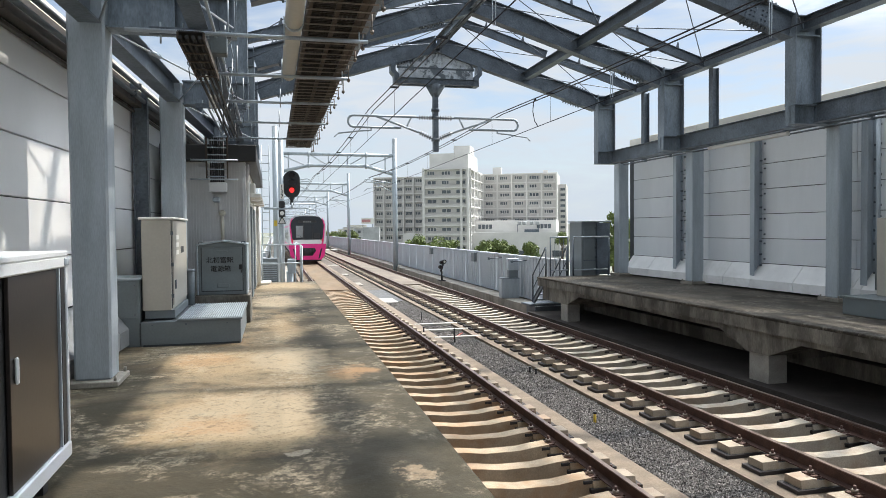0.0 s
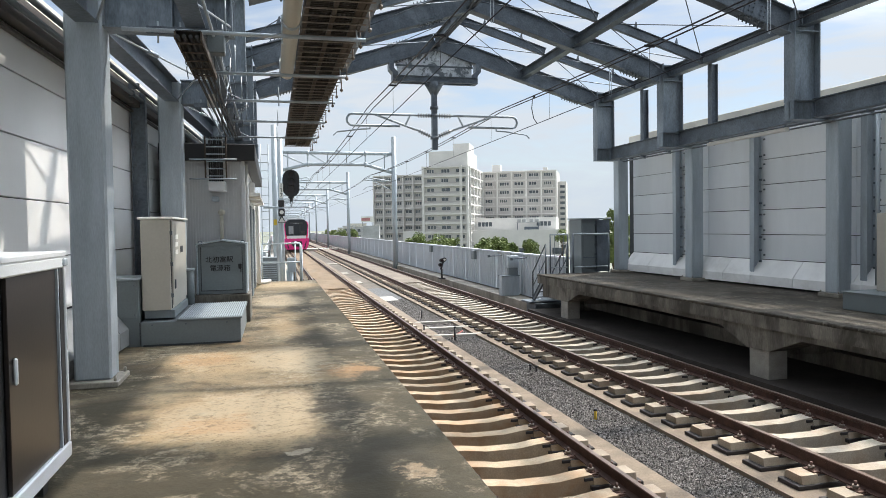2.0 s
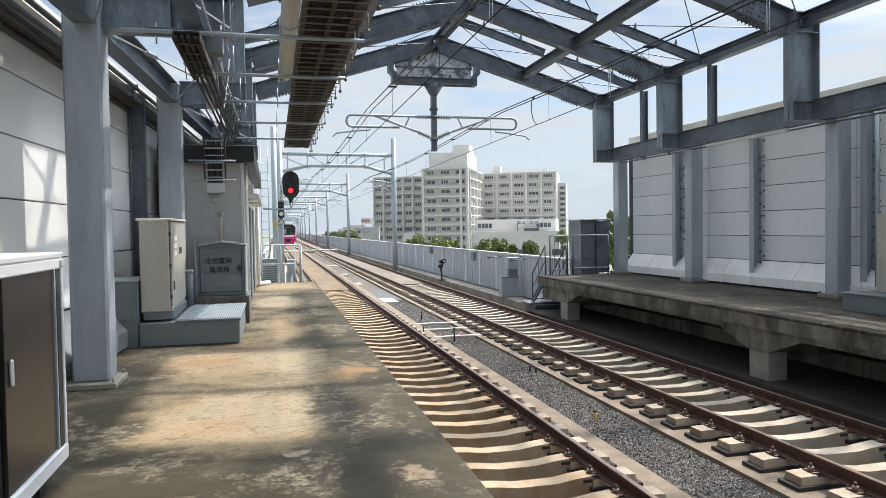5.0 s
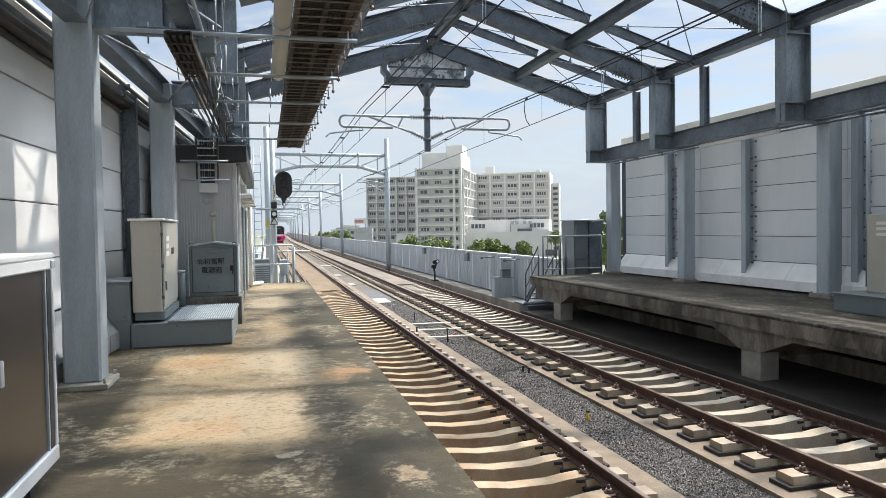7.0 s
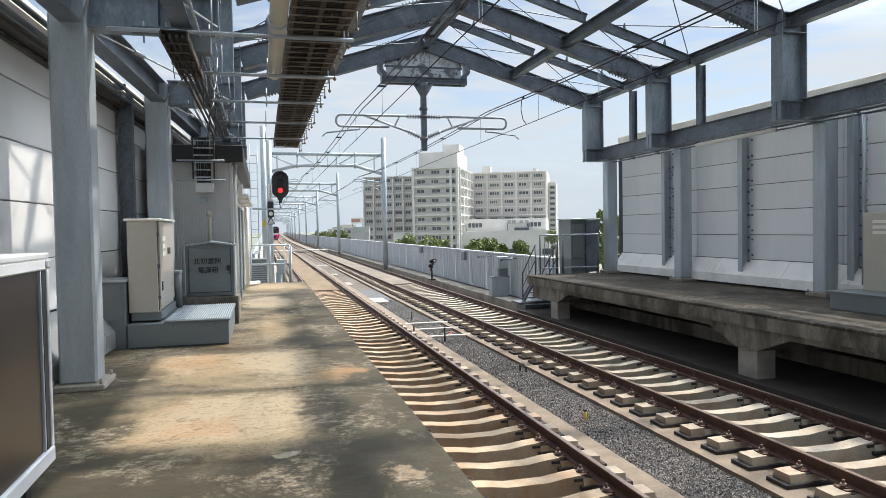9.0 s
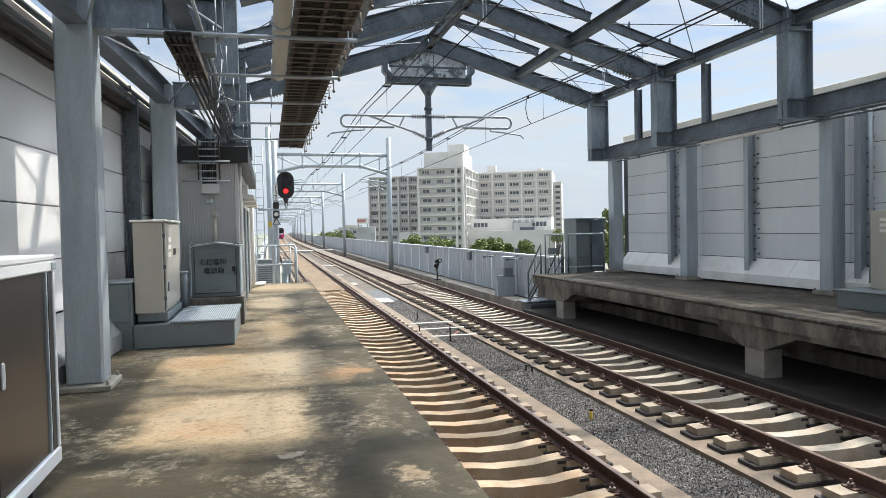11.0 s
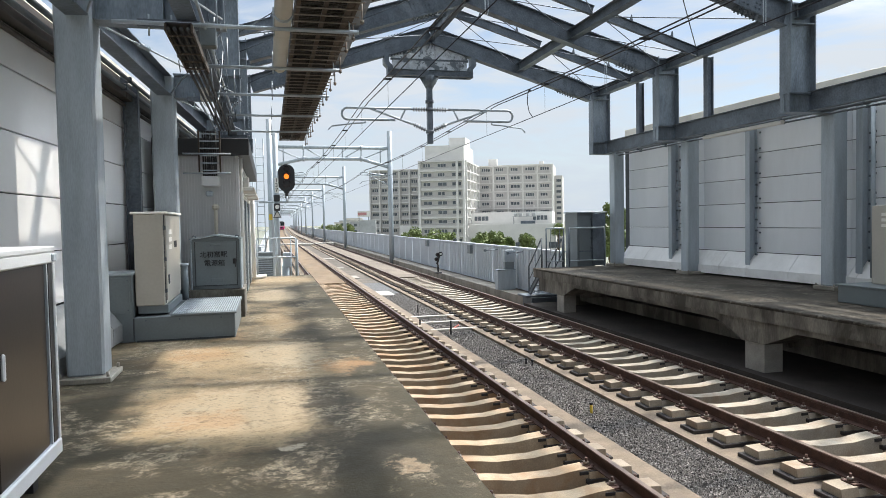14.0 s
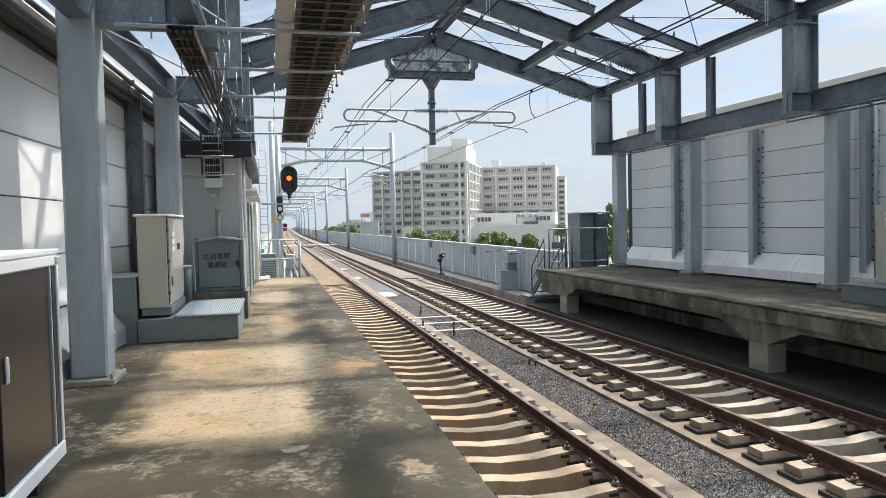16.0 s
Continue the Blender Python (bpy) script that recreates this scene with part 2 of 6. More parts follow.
def right_col(y):
    return 11.05 - 0.034 * y


def bend(y):
    """Sideways drift of the line beyond the station, a slight curve."""
    d = max(0.0, y - 100.0)
    return 0.000065 * d * d if d < 150 else 1.4625 + 0.0195 * (d - 150)


def turn(y):
    return -math.degrees(math.atan(0.00013 * min(150.0, max(0.0, y - 100.0))))


# ---- ground, viaduct, platforms ----
GRASS = mat("town_ground", (0.16, 0.17, 0.13), 0.95, 0, 0.35, 0.05, 2, 0.1, stain=0.6, stain_col=(0.25, 0.24, 0.23))
tagged(part("ground", boxm(-2500, 2500, -600, 3500, -10.4, -10), GRASS), "flat town ground in grey and green far below the viaduct", "ground", kind="structure")


def ribbon(name, x0, x1, z0, z1, y0, y1, material, parent=None, step=12.0, label=""):
    """A long bar that follows the line."""
    n = max(1, int((y1 - y0) / step))
    vs, fs = [], []
    for i in range(n + 1):
        y = y0 + (y1 - y0) * i / n
        b = bend(y)
        vs += [(x0 + b, y, z0), (x1 + b, y, z0), (x1 + b, y, z1), (x0 + b, y, z1)]
    for i in range(n):
        a = 4 * i
        for k in range(4):
            fs.append((a + k, a + 4 + k, a + 4 + (k + 1) % 4, a + (k + 1) % 4))
    fs += [(0, 1, 2, 3), (4 * n + 3, 4 * n + 2, 4 * n + 1, 4 * n)]
    ob = quads(name, vs, fs, material, parent, label)
    bm = bmesh.new()
    bm.from_mesh(ob.data)
    bmesh.ops.recalc_face_normals(bm, faces=bm.faces)
    bm.to_mesh(ob.data)
    bm.free()
    return ob


CONC_B = mat("grey_tan_slab", (0.175, 0.145, 0.115), 0.95, 0, 0.25, 1.5, 30, 0.3, stain=0.5, stain_col=(0.23, 0.2, 0.165), stretch=(1, 0.3, 1))
INFILL = mat("dusty_tan_slab", (0.175, 0.12, 0.072), 0.95, 0, 0.25, 1.5, 30, 0.3, stain=0.5, stain_col=(0.22, 0.175, 0.125), stretch=(1, 0.3, 1))
BROWNBED = mat("brown_dusty_bed", (0.105, 0.088, 0.072), 0.95, 0, 0.35, 1.2, 30, 0.4, stain=0.5, stain_col=(0.17, 0.15, 0.13))
deck = thing("viaduct_deck", "dark concrete railway viaduct deck with tan track plinths", "viaduct", kind="structure")
ribbon("slab", -0.6, 9.3, -2.4, -1.62, -8, 620, DECK, deck)
ribbon("slab_under_platform", 9.3, 13.0, -2.4, -1.62, -8, 26, DECK, deck)
for cx in (NEAR_C, FAR_C):
    ribbon("plinth", cx - 1.34, cx - 0.62, -1.62, -1.353, -8, 620, PLINTH, deck)
    ribbon("plinth", cx + 0.62, cx + (1.5 if cx < 4 else 1.34), -1.62, -1.353, -8, 620, PLINTH, deck)
ribbon("ballast_bed", NEAR_C + 1.5, FAR_C - 1.34, -1.62, -1.42, -8, 33, GRAVEL, deck)
ribbon("centre_slab", NEAR_C + 1.5, FAR_C - 1.34, -1.62, -1.43, 33, 620, BROWNBED, deck)
ribbon("edge_walkway", FAR_C + 1.75, 9.0, -1.62, -1.12, 20.6, 620, CONC, deck)
ribbon("track_infill", NEAR_C - 0.62, NEAR_C + 0.62, -1.62, RAIL_Z - 0.125, 31, 620, INFILL, deck)
ribbon("track_infill", FAR_C - 0.62, FAR_C + 0.62, -1.62, RAIL_Z - 0.125, 33, 620, CONC_B, deck)
ribbon("edge_walkway", -0.3, 0.95, -1.62, -1.2, 26, 620, CONC, deck)

PLATFORM = bpy.data.materials.new("stained_sun_and_shade_concrete")


def build_platform_mat(m, dark):
    m.use_nodes = True
    nt = m.node_tree
    L = nt.links.new
    b = nt.nodes["Principled BSDF"]
    geo = nt.nodes.new("ShaderNodeNewGeometry")

    def noise_n(scale, detail, stretch, rough=0.62, dist=0.0):
        mp = nt.nodes.new("ShaderNodeMapping")
        mp.inputs["Scale"].default_value = stretch
        L(geo.outputs["Position"], mp.inputs[0])
        n = nt.nodes.new("ShaderNodeTexNoise")
        n.inputs["Scale"].default_value = scale
        n.inputs["Detail"].default_value = detail
        n.inputs["Roughness"].default_value = rough
        n.inputs["Distortion"].default_value = dist
        L(mp.outputs[0], n.inputs["Vector"])
        return n.outputs["Fac"]

    def rng(src, a, c, lo=0.0, hi=1.0):
        r = nt.nodes.new("ShaderNodeMapRange")
        for i, v in enumerate((a, c, lo, hi)):
            r.inputs[i + 1].default_value = v
        L(src, r.inputs[0])
        return r.outputs[0]

    def mixc(fac, a, c):
        x = nt.nodes.new("ShaderNodeMix")
        x.data_type = 'RGBA'
        L(fac, x.inputs["Factor"])
        for s, v in (("A", a), ("B", c)):
            if isinstance(v, tuple):
                x.inputs[s].default_value = (*v, 1)
            else:
                L(v, x.inputs[s])
        return x.outputs["Result"]
    big = noise_n(0.75, 10, (1, 1.25, 1), 0.66, 0.5)
    mid = noise_n(2.6, 10, (1, 1.6, 1), 0.72, 0.4)
    fine = noise_n(38, 5, (1, 1, 1), 0.7)
    warm = noise_n(0.9, 6, (1.2, 0.8, 1), 0.6, 0.3)
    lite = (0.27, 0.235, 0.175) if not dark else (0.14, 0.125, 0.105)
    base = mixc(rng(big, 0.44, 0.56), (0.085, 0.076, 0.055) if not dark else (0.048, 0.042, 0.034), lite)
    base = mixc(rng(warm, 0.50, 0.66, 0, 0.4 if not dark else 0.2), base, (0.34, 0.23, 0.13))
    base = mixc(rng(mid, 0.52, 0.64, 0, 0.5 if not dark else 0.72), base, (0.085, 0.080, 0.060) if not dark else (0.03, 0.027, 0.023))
    base = mixc(rng(fine, 0.40, 0.72, 0, 0.5), base, (0.08, 0.075, 0.062))
    grain = noise_n(7, 9, (1, 2.4, 1), 0.76, 0.3)
    base = mixc(rng(grain, 0.56, 0.66, 0, 0.3 if not dark else 0.12), base, (0.45, 0.41, 0.33))
    # dark olive margin along the open edge, its inner line uneven
    sep = nt.nodes.new("ShaderNodeSeparateXYZ")
    L(geo.outputs["Position"], sep.inputs[0])
    add = nt.nodes.new("ShaderNodeMath")
    add.operation = 'MULTIPLY_ADD'
    L(noise_n(1.7, 6, (1, 0.6, 1)), add.inputs[0])
    add.inputs[1].default_value = 0.9
    L(sep.outputs["X"], add.inputs[2])
    if not dark:
        base = mixc(rng(add.outputs[0], 0.80, 1.1, 0, 0.88), base, (0.066, 0.062, 0.045))
    # worn and damp patches with ragged outlines, plus painted pools of sun and shade
    if not dark:
        wob = nt.nodes.new("ShaderNodeTexNoise")
        wob.inputs["Scale"].default_value = 1.9
        wob.inputs["Detail"].default_value = 12
        wob.inputs["Roughness"].default_value = 0.72
        L(geo.outputs["Position"], wob.inputs["Vector"])
        off = nt.nodes.new("ShaderNodeVectorMath")
        off.operation = 'MULTIPLY_ADD'
        off.inputs[1].default_value = (0.9, 1.3, 0)
        L(wob.outputs["Color"], off.inputs[0])
        L(geo.outputs["Position"], off.inputs[2])
        # the dark pair also stands for shadow, the pale and tan for sun
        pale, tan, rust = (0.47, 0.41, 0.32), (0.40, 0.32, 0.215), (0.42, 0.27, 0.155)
        damp_shade, moss_shade = (0.040, 0.038, 0.031), (0.046, 0.043, 0.030)
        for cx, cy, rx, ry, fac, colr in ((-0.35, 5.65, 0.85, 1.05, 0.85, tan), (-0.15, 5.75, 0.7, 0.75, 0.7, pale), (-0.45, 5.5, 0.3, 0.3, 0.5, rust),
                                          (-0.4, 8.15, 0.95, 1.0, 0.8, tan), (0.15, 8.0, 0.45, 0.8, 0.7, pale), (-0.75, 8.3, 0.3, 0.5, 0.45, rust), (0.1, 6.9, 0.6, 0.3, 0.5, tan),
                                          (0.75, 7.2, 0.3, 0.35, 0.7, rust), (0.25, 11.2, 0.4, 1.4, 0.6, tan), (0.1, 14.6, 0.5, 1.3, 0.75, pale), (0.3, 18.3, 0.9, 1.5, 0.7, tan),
                                          (0.5, 5.65, 0.27, 0.75, 0.85, damp_shade), (0.52, 9.3, 0.34, 0.75, 0.75, damp_shade), (0.55, 11.2, 0.3, 0.5, 0.6, damp_shade), (0.6, 12.9, 0.55, 0.5, 0.7, damp_shade), (0.5, 16.2, 0.7, 0.4, 0.6, damp_shade),
                                          (-1.4, 5.4, 0.5, 1.4, 0.9, moss_shade), (-1.35, 7.5, 0.4, 0.8, 0.6, moss_shade), (-0.3, 3.8, 1.3, 0.9, 0.9, moss_shade), (0.45, 4.4, 0.5, 0.5, 0.7, damp_shade), (-0.9, 4.6, 0.5, 0.35, 0.6, moss_shade),
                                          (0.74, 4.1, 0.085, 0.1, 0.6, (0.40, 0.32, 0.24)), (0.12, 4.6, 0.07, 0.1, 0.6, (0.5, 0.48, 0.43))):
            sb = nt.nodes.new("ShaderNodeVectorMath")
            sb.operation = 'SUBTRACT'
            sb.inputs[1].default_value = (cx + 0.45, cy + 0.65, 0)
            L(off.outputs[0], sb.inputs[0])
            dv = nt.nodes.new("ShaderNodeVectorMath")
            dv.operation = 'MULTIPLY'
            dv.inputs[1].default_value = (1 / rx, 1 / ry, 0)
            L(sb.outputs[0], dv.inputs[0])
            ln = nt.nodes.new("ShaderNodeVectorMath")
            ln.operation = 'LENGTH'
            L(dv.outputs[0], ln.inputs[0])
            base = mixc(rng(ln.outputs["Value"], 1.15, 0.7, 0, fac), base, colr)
    rag = noise_n(9.0, 14, (1, 1.1, 1), 0.84, 0.2)
    zone = noise_n(1.1, 8, (1, 1, 1), 0.7, 0.6)
    both = nt.nodes.new("ShaderNodeMath")
    both.operation = 'MULTIPLY'
    L(rng(rag, 0.47, 0.58, 0, 0.75 if not dark else 0.45), both.inputs[0])
    L(rng(zone, 0.50, 0.58) if not dark else rng(zone, 0.46, 0.58), both.inputs[1])
    base = mixc(both.outputs[0], base, (0.46, 0.42, 0.345) if not dark else (0.62, 0.59, 0.54))
    mold = noise_n(5.5, 14, (1, 1.2, 1), 0.84, 0.3)
    base = mixc(rng(mold, 0.53, 0.60, 0, 0.5), base, (0.045, 0.043, 0.032))
    pits = noise_n(22, 10, (1, 1.3, 1), 0.8, 0.2)
    base = mixc(rng(pits, 0.52, 0.64, 0, 0.62), base, (0.055, 0.05, 0.04))
    tint = nt.nodes.new("ShaderNodeMix")
    tint.data_type = 'RGBA'
    tint.blend_type = 'MULTIPLY'
    tint.inputs["Factor"].default_value = 1.0
    L(base, tint.inputs["A"])
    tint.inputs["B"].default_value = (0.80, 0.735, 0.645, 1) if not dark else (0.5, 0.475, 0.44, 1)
    L(tint.outputs["Result"], b.inputs["Base Color"])
    L(rng(mid, 0.3, 0.7, 0.95, 0.72), b.inputs["Roughness"])
    b.inputs["Specular IOR Level"].default_value = 0.25
    bp = nt.nodes.new("ShaderNodeBump")
    bp.inputs["Strength"].default_value = 0.5
    bp.inputs["Distance"].default_value = 0.008
    L(fine, bp.inputs["Height"])
    L(bp.outputs[0], b.inputs["Normal"])


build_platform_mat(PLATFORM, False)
# Darker copy of the concrete; the far platform's shade is put into its colour
PLATFORM_D = bpy.data.materials.new("shade_dark_platform_concrete")
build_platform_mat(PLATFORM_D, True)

near_pf = thing("platform_near", "stained weathered concrete railway platform with painted sun and shade, and an open edge", "platform", kind="structure")
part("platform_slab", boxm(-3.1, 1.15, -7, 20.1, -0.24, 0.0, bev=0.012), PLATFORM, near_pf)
part("platform_wall", boxm(-3.1, 0.75, -7, 19.9, -1.64, -0.24), CONC, near_pf)

far_pf = thing("platform_far", "dark wet concrete platform with shade in its colour, on haunched brackets across the tracks", "platform", kind="structure")
FPZ = -0.02
ribbon("side_slab", 7.62, 10.4, -1.62, -1.13, -8, 20.4, DECK, deck)
FPX = 7.72
CONC_P = mat("grey_pier_concrete", (0.33, 0.31, 0.28), 0.9, 0, 0.18, 3, 45, 0.25, stain=0.5, stain_col=(0.18, 0.165, 0.14))
# Dark with stains; shade under the far platform is put into it too
CONC_D = mat("stained_and_shaded_concrete", (0.19, 0.175, 0.15), 0.9, 0, 0.3, 2.6, 45, 0.3, stain=0.9, stain_col=(0.045, 0.04, 0.032), stretch=(1, 1, 0.35), stain_edge=(0.44, 0.6))
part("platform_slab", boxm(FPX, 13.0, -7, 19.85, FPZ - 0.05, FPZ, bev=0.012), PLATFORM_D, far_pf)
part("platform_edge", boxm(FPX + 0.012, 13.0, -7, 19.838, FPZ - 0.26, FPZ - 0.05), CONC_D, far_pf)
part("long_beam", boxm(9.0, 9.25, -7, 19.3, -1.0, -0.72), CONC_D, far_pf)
# Added to close the bright gap below the platform's end
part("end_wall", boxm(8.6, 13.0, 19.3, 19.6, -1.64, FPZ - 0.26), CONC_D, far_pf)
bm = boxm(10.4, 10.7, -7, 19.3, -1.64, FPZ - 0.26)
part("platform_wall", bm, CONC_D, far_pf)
for y in (-1.9, 2.0, 10.04, 18.05):
    bm = bmesh.new()
    vs = []
    # haunched cross beam, deeper at its pier
    r_end = 1.5 if y > 17 else 4.0
    prof = [(-4.0, FPZ - 0.26), (-4.0, FPZ - 0.34), (-1.0, FPZ - 0.36), (-0.27, FPZ - 0.64), (0.27, FPZ - 0.64), (1.0, FPZ - 0.36 if y < 17 else FPZ - 0.64), (r_end, FPZ - 0.34 if y < 17 else FPZ - 0.64), (r_end, FPZ - 0.26)]
    a = [bm.verts.new((FPX + 0.07, y + py, pz)) for py, pz in prof]
    c = [bm.verts.new((FPX + 0.6, y + py, pz)) for py, pz in prof]
    bm.faces.new(a)
    bm.faces.new(c[::-1])
    for i in range(len(a)):
        j = (i + 1) % len(a)
        bm.faces.new((a[i], c[i], c[j], a[j]))
    bmesh.ops.recalc_face_normals(bm, faces=bm.faces)
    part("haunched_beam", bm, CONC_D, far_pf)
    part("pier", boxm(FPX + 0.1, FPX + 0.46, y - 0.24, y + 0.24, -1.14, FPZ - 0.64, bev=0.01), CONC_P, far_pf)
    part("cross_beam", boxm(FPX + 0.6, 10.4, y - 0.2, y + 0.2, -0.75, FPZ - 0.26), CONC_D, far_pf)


# ---- walls ----
PLATE_L = mat("grey_stained_flashing", (0.22, 0.23, 0.235), 0.5, 0, 0.12, 2, 30, 0.05, stain=0.4, stain_col=(0.2, 0.19, 0.17))
def wall(name, inner, y0, y1, side, panel_mat, top, label, foot, foot_w, zs):
    """A sheet-panel wall along the platform; inner(y) is its face, side the way out."""
    w = thing(name, label, "wall", kind="structure")
    zs = zs + [top]
    vs = []
    for y in (y0, y1):
        for z in (0.0, top):
            for o in (0.05, 0.2):
                vs.append((inner(y) + side * o, y, z))
    f = [(0, 2, 6, 4), (1, 5, 7, 3), (0, 1, 3, 2), (4, 6, 7, 5), (2, 3, 7, 6), (0, 4, 5, 1)]
    quads("backing", vs, f, JOINT, w)
    ang = math.degrees(math.atan((inner(1) - inner(0))))
    spans = sorted(FRAMES + WALL_POSTS) if side > 0 else [-3.9, 0.4, 4.7, 9.0, 11.15, 13.3, 17.6]
    spans = [s for s in spans if y0 < s < y1]
    cuts = [y0] + spans + [y1]
    for a, c in zip(cuts, cuts[1:]):
        if c - a < 0.3:
            continue
        for z0, z1 in zip(zs, zs[1:]):
            yc = (a + c) / 2
            hl = (c - a) / 2 / math.cos(math.radians(ang)) - 0.004
            bm = boxm(-0.03, 0.03, -hl, hl, z0 + 0.007, z1 - 0.007, bev=0.004)
            ob = part("panel", bm, panel_mat, w)
            ob.matrix_basis = pose(inner(yc) + side * 0.03, yc, 0, 0, 0, -ang)
        # sloped flashing and kerb at the foot
        for a2 in np.linspace(a, c, 3)[:-1]:
            c2 = a2 + (c - a) / 2
            bm = bmesh.new()
            prof = [(-0.02, zs[0] - 0.005), (-foot_w, 0.23), (-foot_w, 0.03), (-0.02, 0.03)]
            q = [[bm.verts.new((inner(yy) - side * (-px) * 1.0, yy, pz)) for px, pz in prof] for yy in (a2 + 0.006, c2 - 0.006)]
            for i in range(4):
                j = (i + 1) % 4
                bm.faces.new((q[0][i], q[1][i], q[1][j], q[0][j]))
            bm.faces.new(q[0][::-1])
            bm.faces.new(q[1])
            bmesh.ops.recalc_face_normals(bm, faces=bm.faces)
            part("base_flashing", bm, foot, w)
    if side > 0:
        # dark clips that hold the sheets beside each stud
        for yc in [q - 0.13 for q in WALL_POSTS if q > 6]:
            for zj in zs[:-1]:
                for z in (zj - 0.13, zj + 0.08):
                    if z > zs[0]:
                        ob = part("panel_clip", boxm(-0.02, 0.03, -0.022, 0.022, z, z + 0.04), BOLT, w)
                        ob.matrix_basis = pose(inner(yc), yc, 0, 0, 0, -ang)
    n = 8
    for i in range(n):
        a, c = y0 + (y1 - y0) * i / n, y0 + (y1 - y0) * (i + 1) / n
        bm = boxm(-0.13, 0.13, -(c - a) / 2 + 0.004, (c - a) / 2 - 0.004, top - 0.02, top + 0.2, bev=0.01)
        ob = part("cap_flashing", bm, CAP, w)
        yc = (a + c) / 2
        ob.matrix_basis = pose(inner(yc) + side * 0.16, yc, 0, 0, 0, -ang)
    return w


wall("wall_west", lambda y: left_col(y) - 0.53, -7, 20.0, -1, PANEL_L, 3.6, "pale grey horizontal sheet panel wall with sloped base flashing", PLATE_L, 0.32, [0.64, 1.205, 1.765, 2.325, 2.89, 3.45])
wall("wall_east", lambda y: right_col(y) + 0.42, -7, 19.9, 1, PANEL, 3.955, "grey horizontal sheet panel wall with white sloped base flashing", CHAMFER, 0.3, [0.59, 1.16, 1.73, 2.305, 2.88, 3.45])


# ---- steel roof frames ----
def bolts(bm, pts, r=0.016, d=(0, -1, 0), h=0.03):
    d = Vector(d)
    for p in pts:
        tube(bm, Vector(p) - d * 0.005, Vector(p) + d * h, r, 6)


RIDGE_X, RIDGE_Z, KNEE_Z, BR_Z = 4.62, 6.71, 5.18, 3.55


def roof_frame(y):
    fr = thing("roof_frame", "galvanised grey steel portal frame of the open platform roof", "roof frame", group="roof frames")
    for side in (-1, 1):
        colx = left_col(y) if side < 0 else right_col(y)
        px = -0.62 if side < 0 else 9.83
        # square column with rounded corners, on its base plate
        bm = boxm(colx - 0.165, colx + 0.165, y - 0.165, y + 0.165, 0.05, 3.7, bev=0.022)
        part("column", bm, GALV_LT, fr)
        bm = boxm(colx - 0.24, colx + 0.24, y - 0.27, y + 0.27, 0.0 if side < 0 else FPZ, 0.055, bev=0.008)
        bolts(bm, [(colx + sx * 0.205, y + sy * 0.225, 0.06) for sx in (-1, 1) for sy in (-1, 1)], 0.015, (0, 0, 1), 0.04)
        part("base_plate", bm, CONC, fr)
        # cantilever bracket towards the track
        bm = bmesh.new()
        hbeam(bm, (colx - side * 0.16, y, BR_Z), (px - side * 0.30, y, BR_Z), 0.26, 0.36, 0.016)
        for o in (0.0, 0.55):
            xx = px - side * 0.28 + side * o
            box(bm, xx - 0.008, xx + 0.008, y - 0.125, y + 0.125, BR_Z - 0.165, BR_Z + 0.165)
        part("bracket", bm, GALV_LIT, fr)
        # upper post: an H section that stands on the bracket
        bm = bmesh.new()
        hbeam(bm, (px, y, BR_Z + 0.18), (px, y, KNEE_Z + 0.26), 0.3, 0.56, 0.018, up=(1, 0, 0))
        for z in (BR_Z + 0.19, KNEE_Z - 0.16, KNEE_Z + 0.2):
            box(bm, px - 0.26, px + 0.26, y - 0.145, y + 0.145, z - 0.008, z + 0.008)
        part("post", bm, GALV_LIT, fr)
        # rafter
        k = Vector((px - side * 0.28, y, KNEE_Z))
        r = Vector((RIDGE_X, y, RIDGE_Z))
        bm = bmesh.new()
        hbeam(bm, k, r, 0.26, 0.45, 0.016)
        d = (r - k).normalized()
        u = Vector((-d.z, 0, d.x)) if d.x > 0 else Vector((d.z, 0, -d.x))
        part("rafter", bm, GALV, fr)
        for o in ((0.75, 4.1) if side < 0 else (0.75,)):
            c = k + d * o
            bm = bmesh.new()
            M = Matrix((d, Vector((0, 1, 0)), u)).transposed().to_4x4()
            M.translation = c
            box(bm, -0.26, 0.26, -0.022, -0.007, -0.15, 0.15, m=M)
            box(bm, -0.26, 0.26, 0.007, 0.022, -0.15, 0.15, m=M)
            box(bm, -0.30, 0.30, -0.12, 0.12, 0.225, 0.24, m=M)
            box(bm, -0.30, 0.30, -0.12, 0.12, -0.24, -0.225, m=M)
            bolts(bm, [c + d * (i * 0.085) + u * (j * 0.085) + Vector((0, -0.02, 0)) for i in (-2, -1, 1, 2) for j in (-1, 0, 1)], 0.017)
            for i in range(-3, 4):
                for sgn in (1, -1):
                    for yy in (-0.08, 0.08):
                        p0 = c + d * (i * 0.085) + u * (sgn * 0.235) + Vector((0, yy, 0))
                        tube(bm, p0, p0 + u * (sgn * 0.05), 0.017, 6)
            part("splice_plate", bm, GALV, fr)
    return fr


for fy in FRAMES[1:]:
    roof_frame(fy)

slope = (RIDGE_Z - KNEE_Z) / (RIDGE_X + 0.34)


def roof_z(x):
    return RIDGE_Z - slope * abs(x - RIDGE_X)


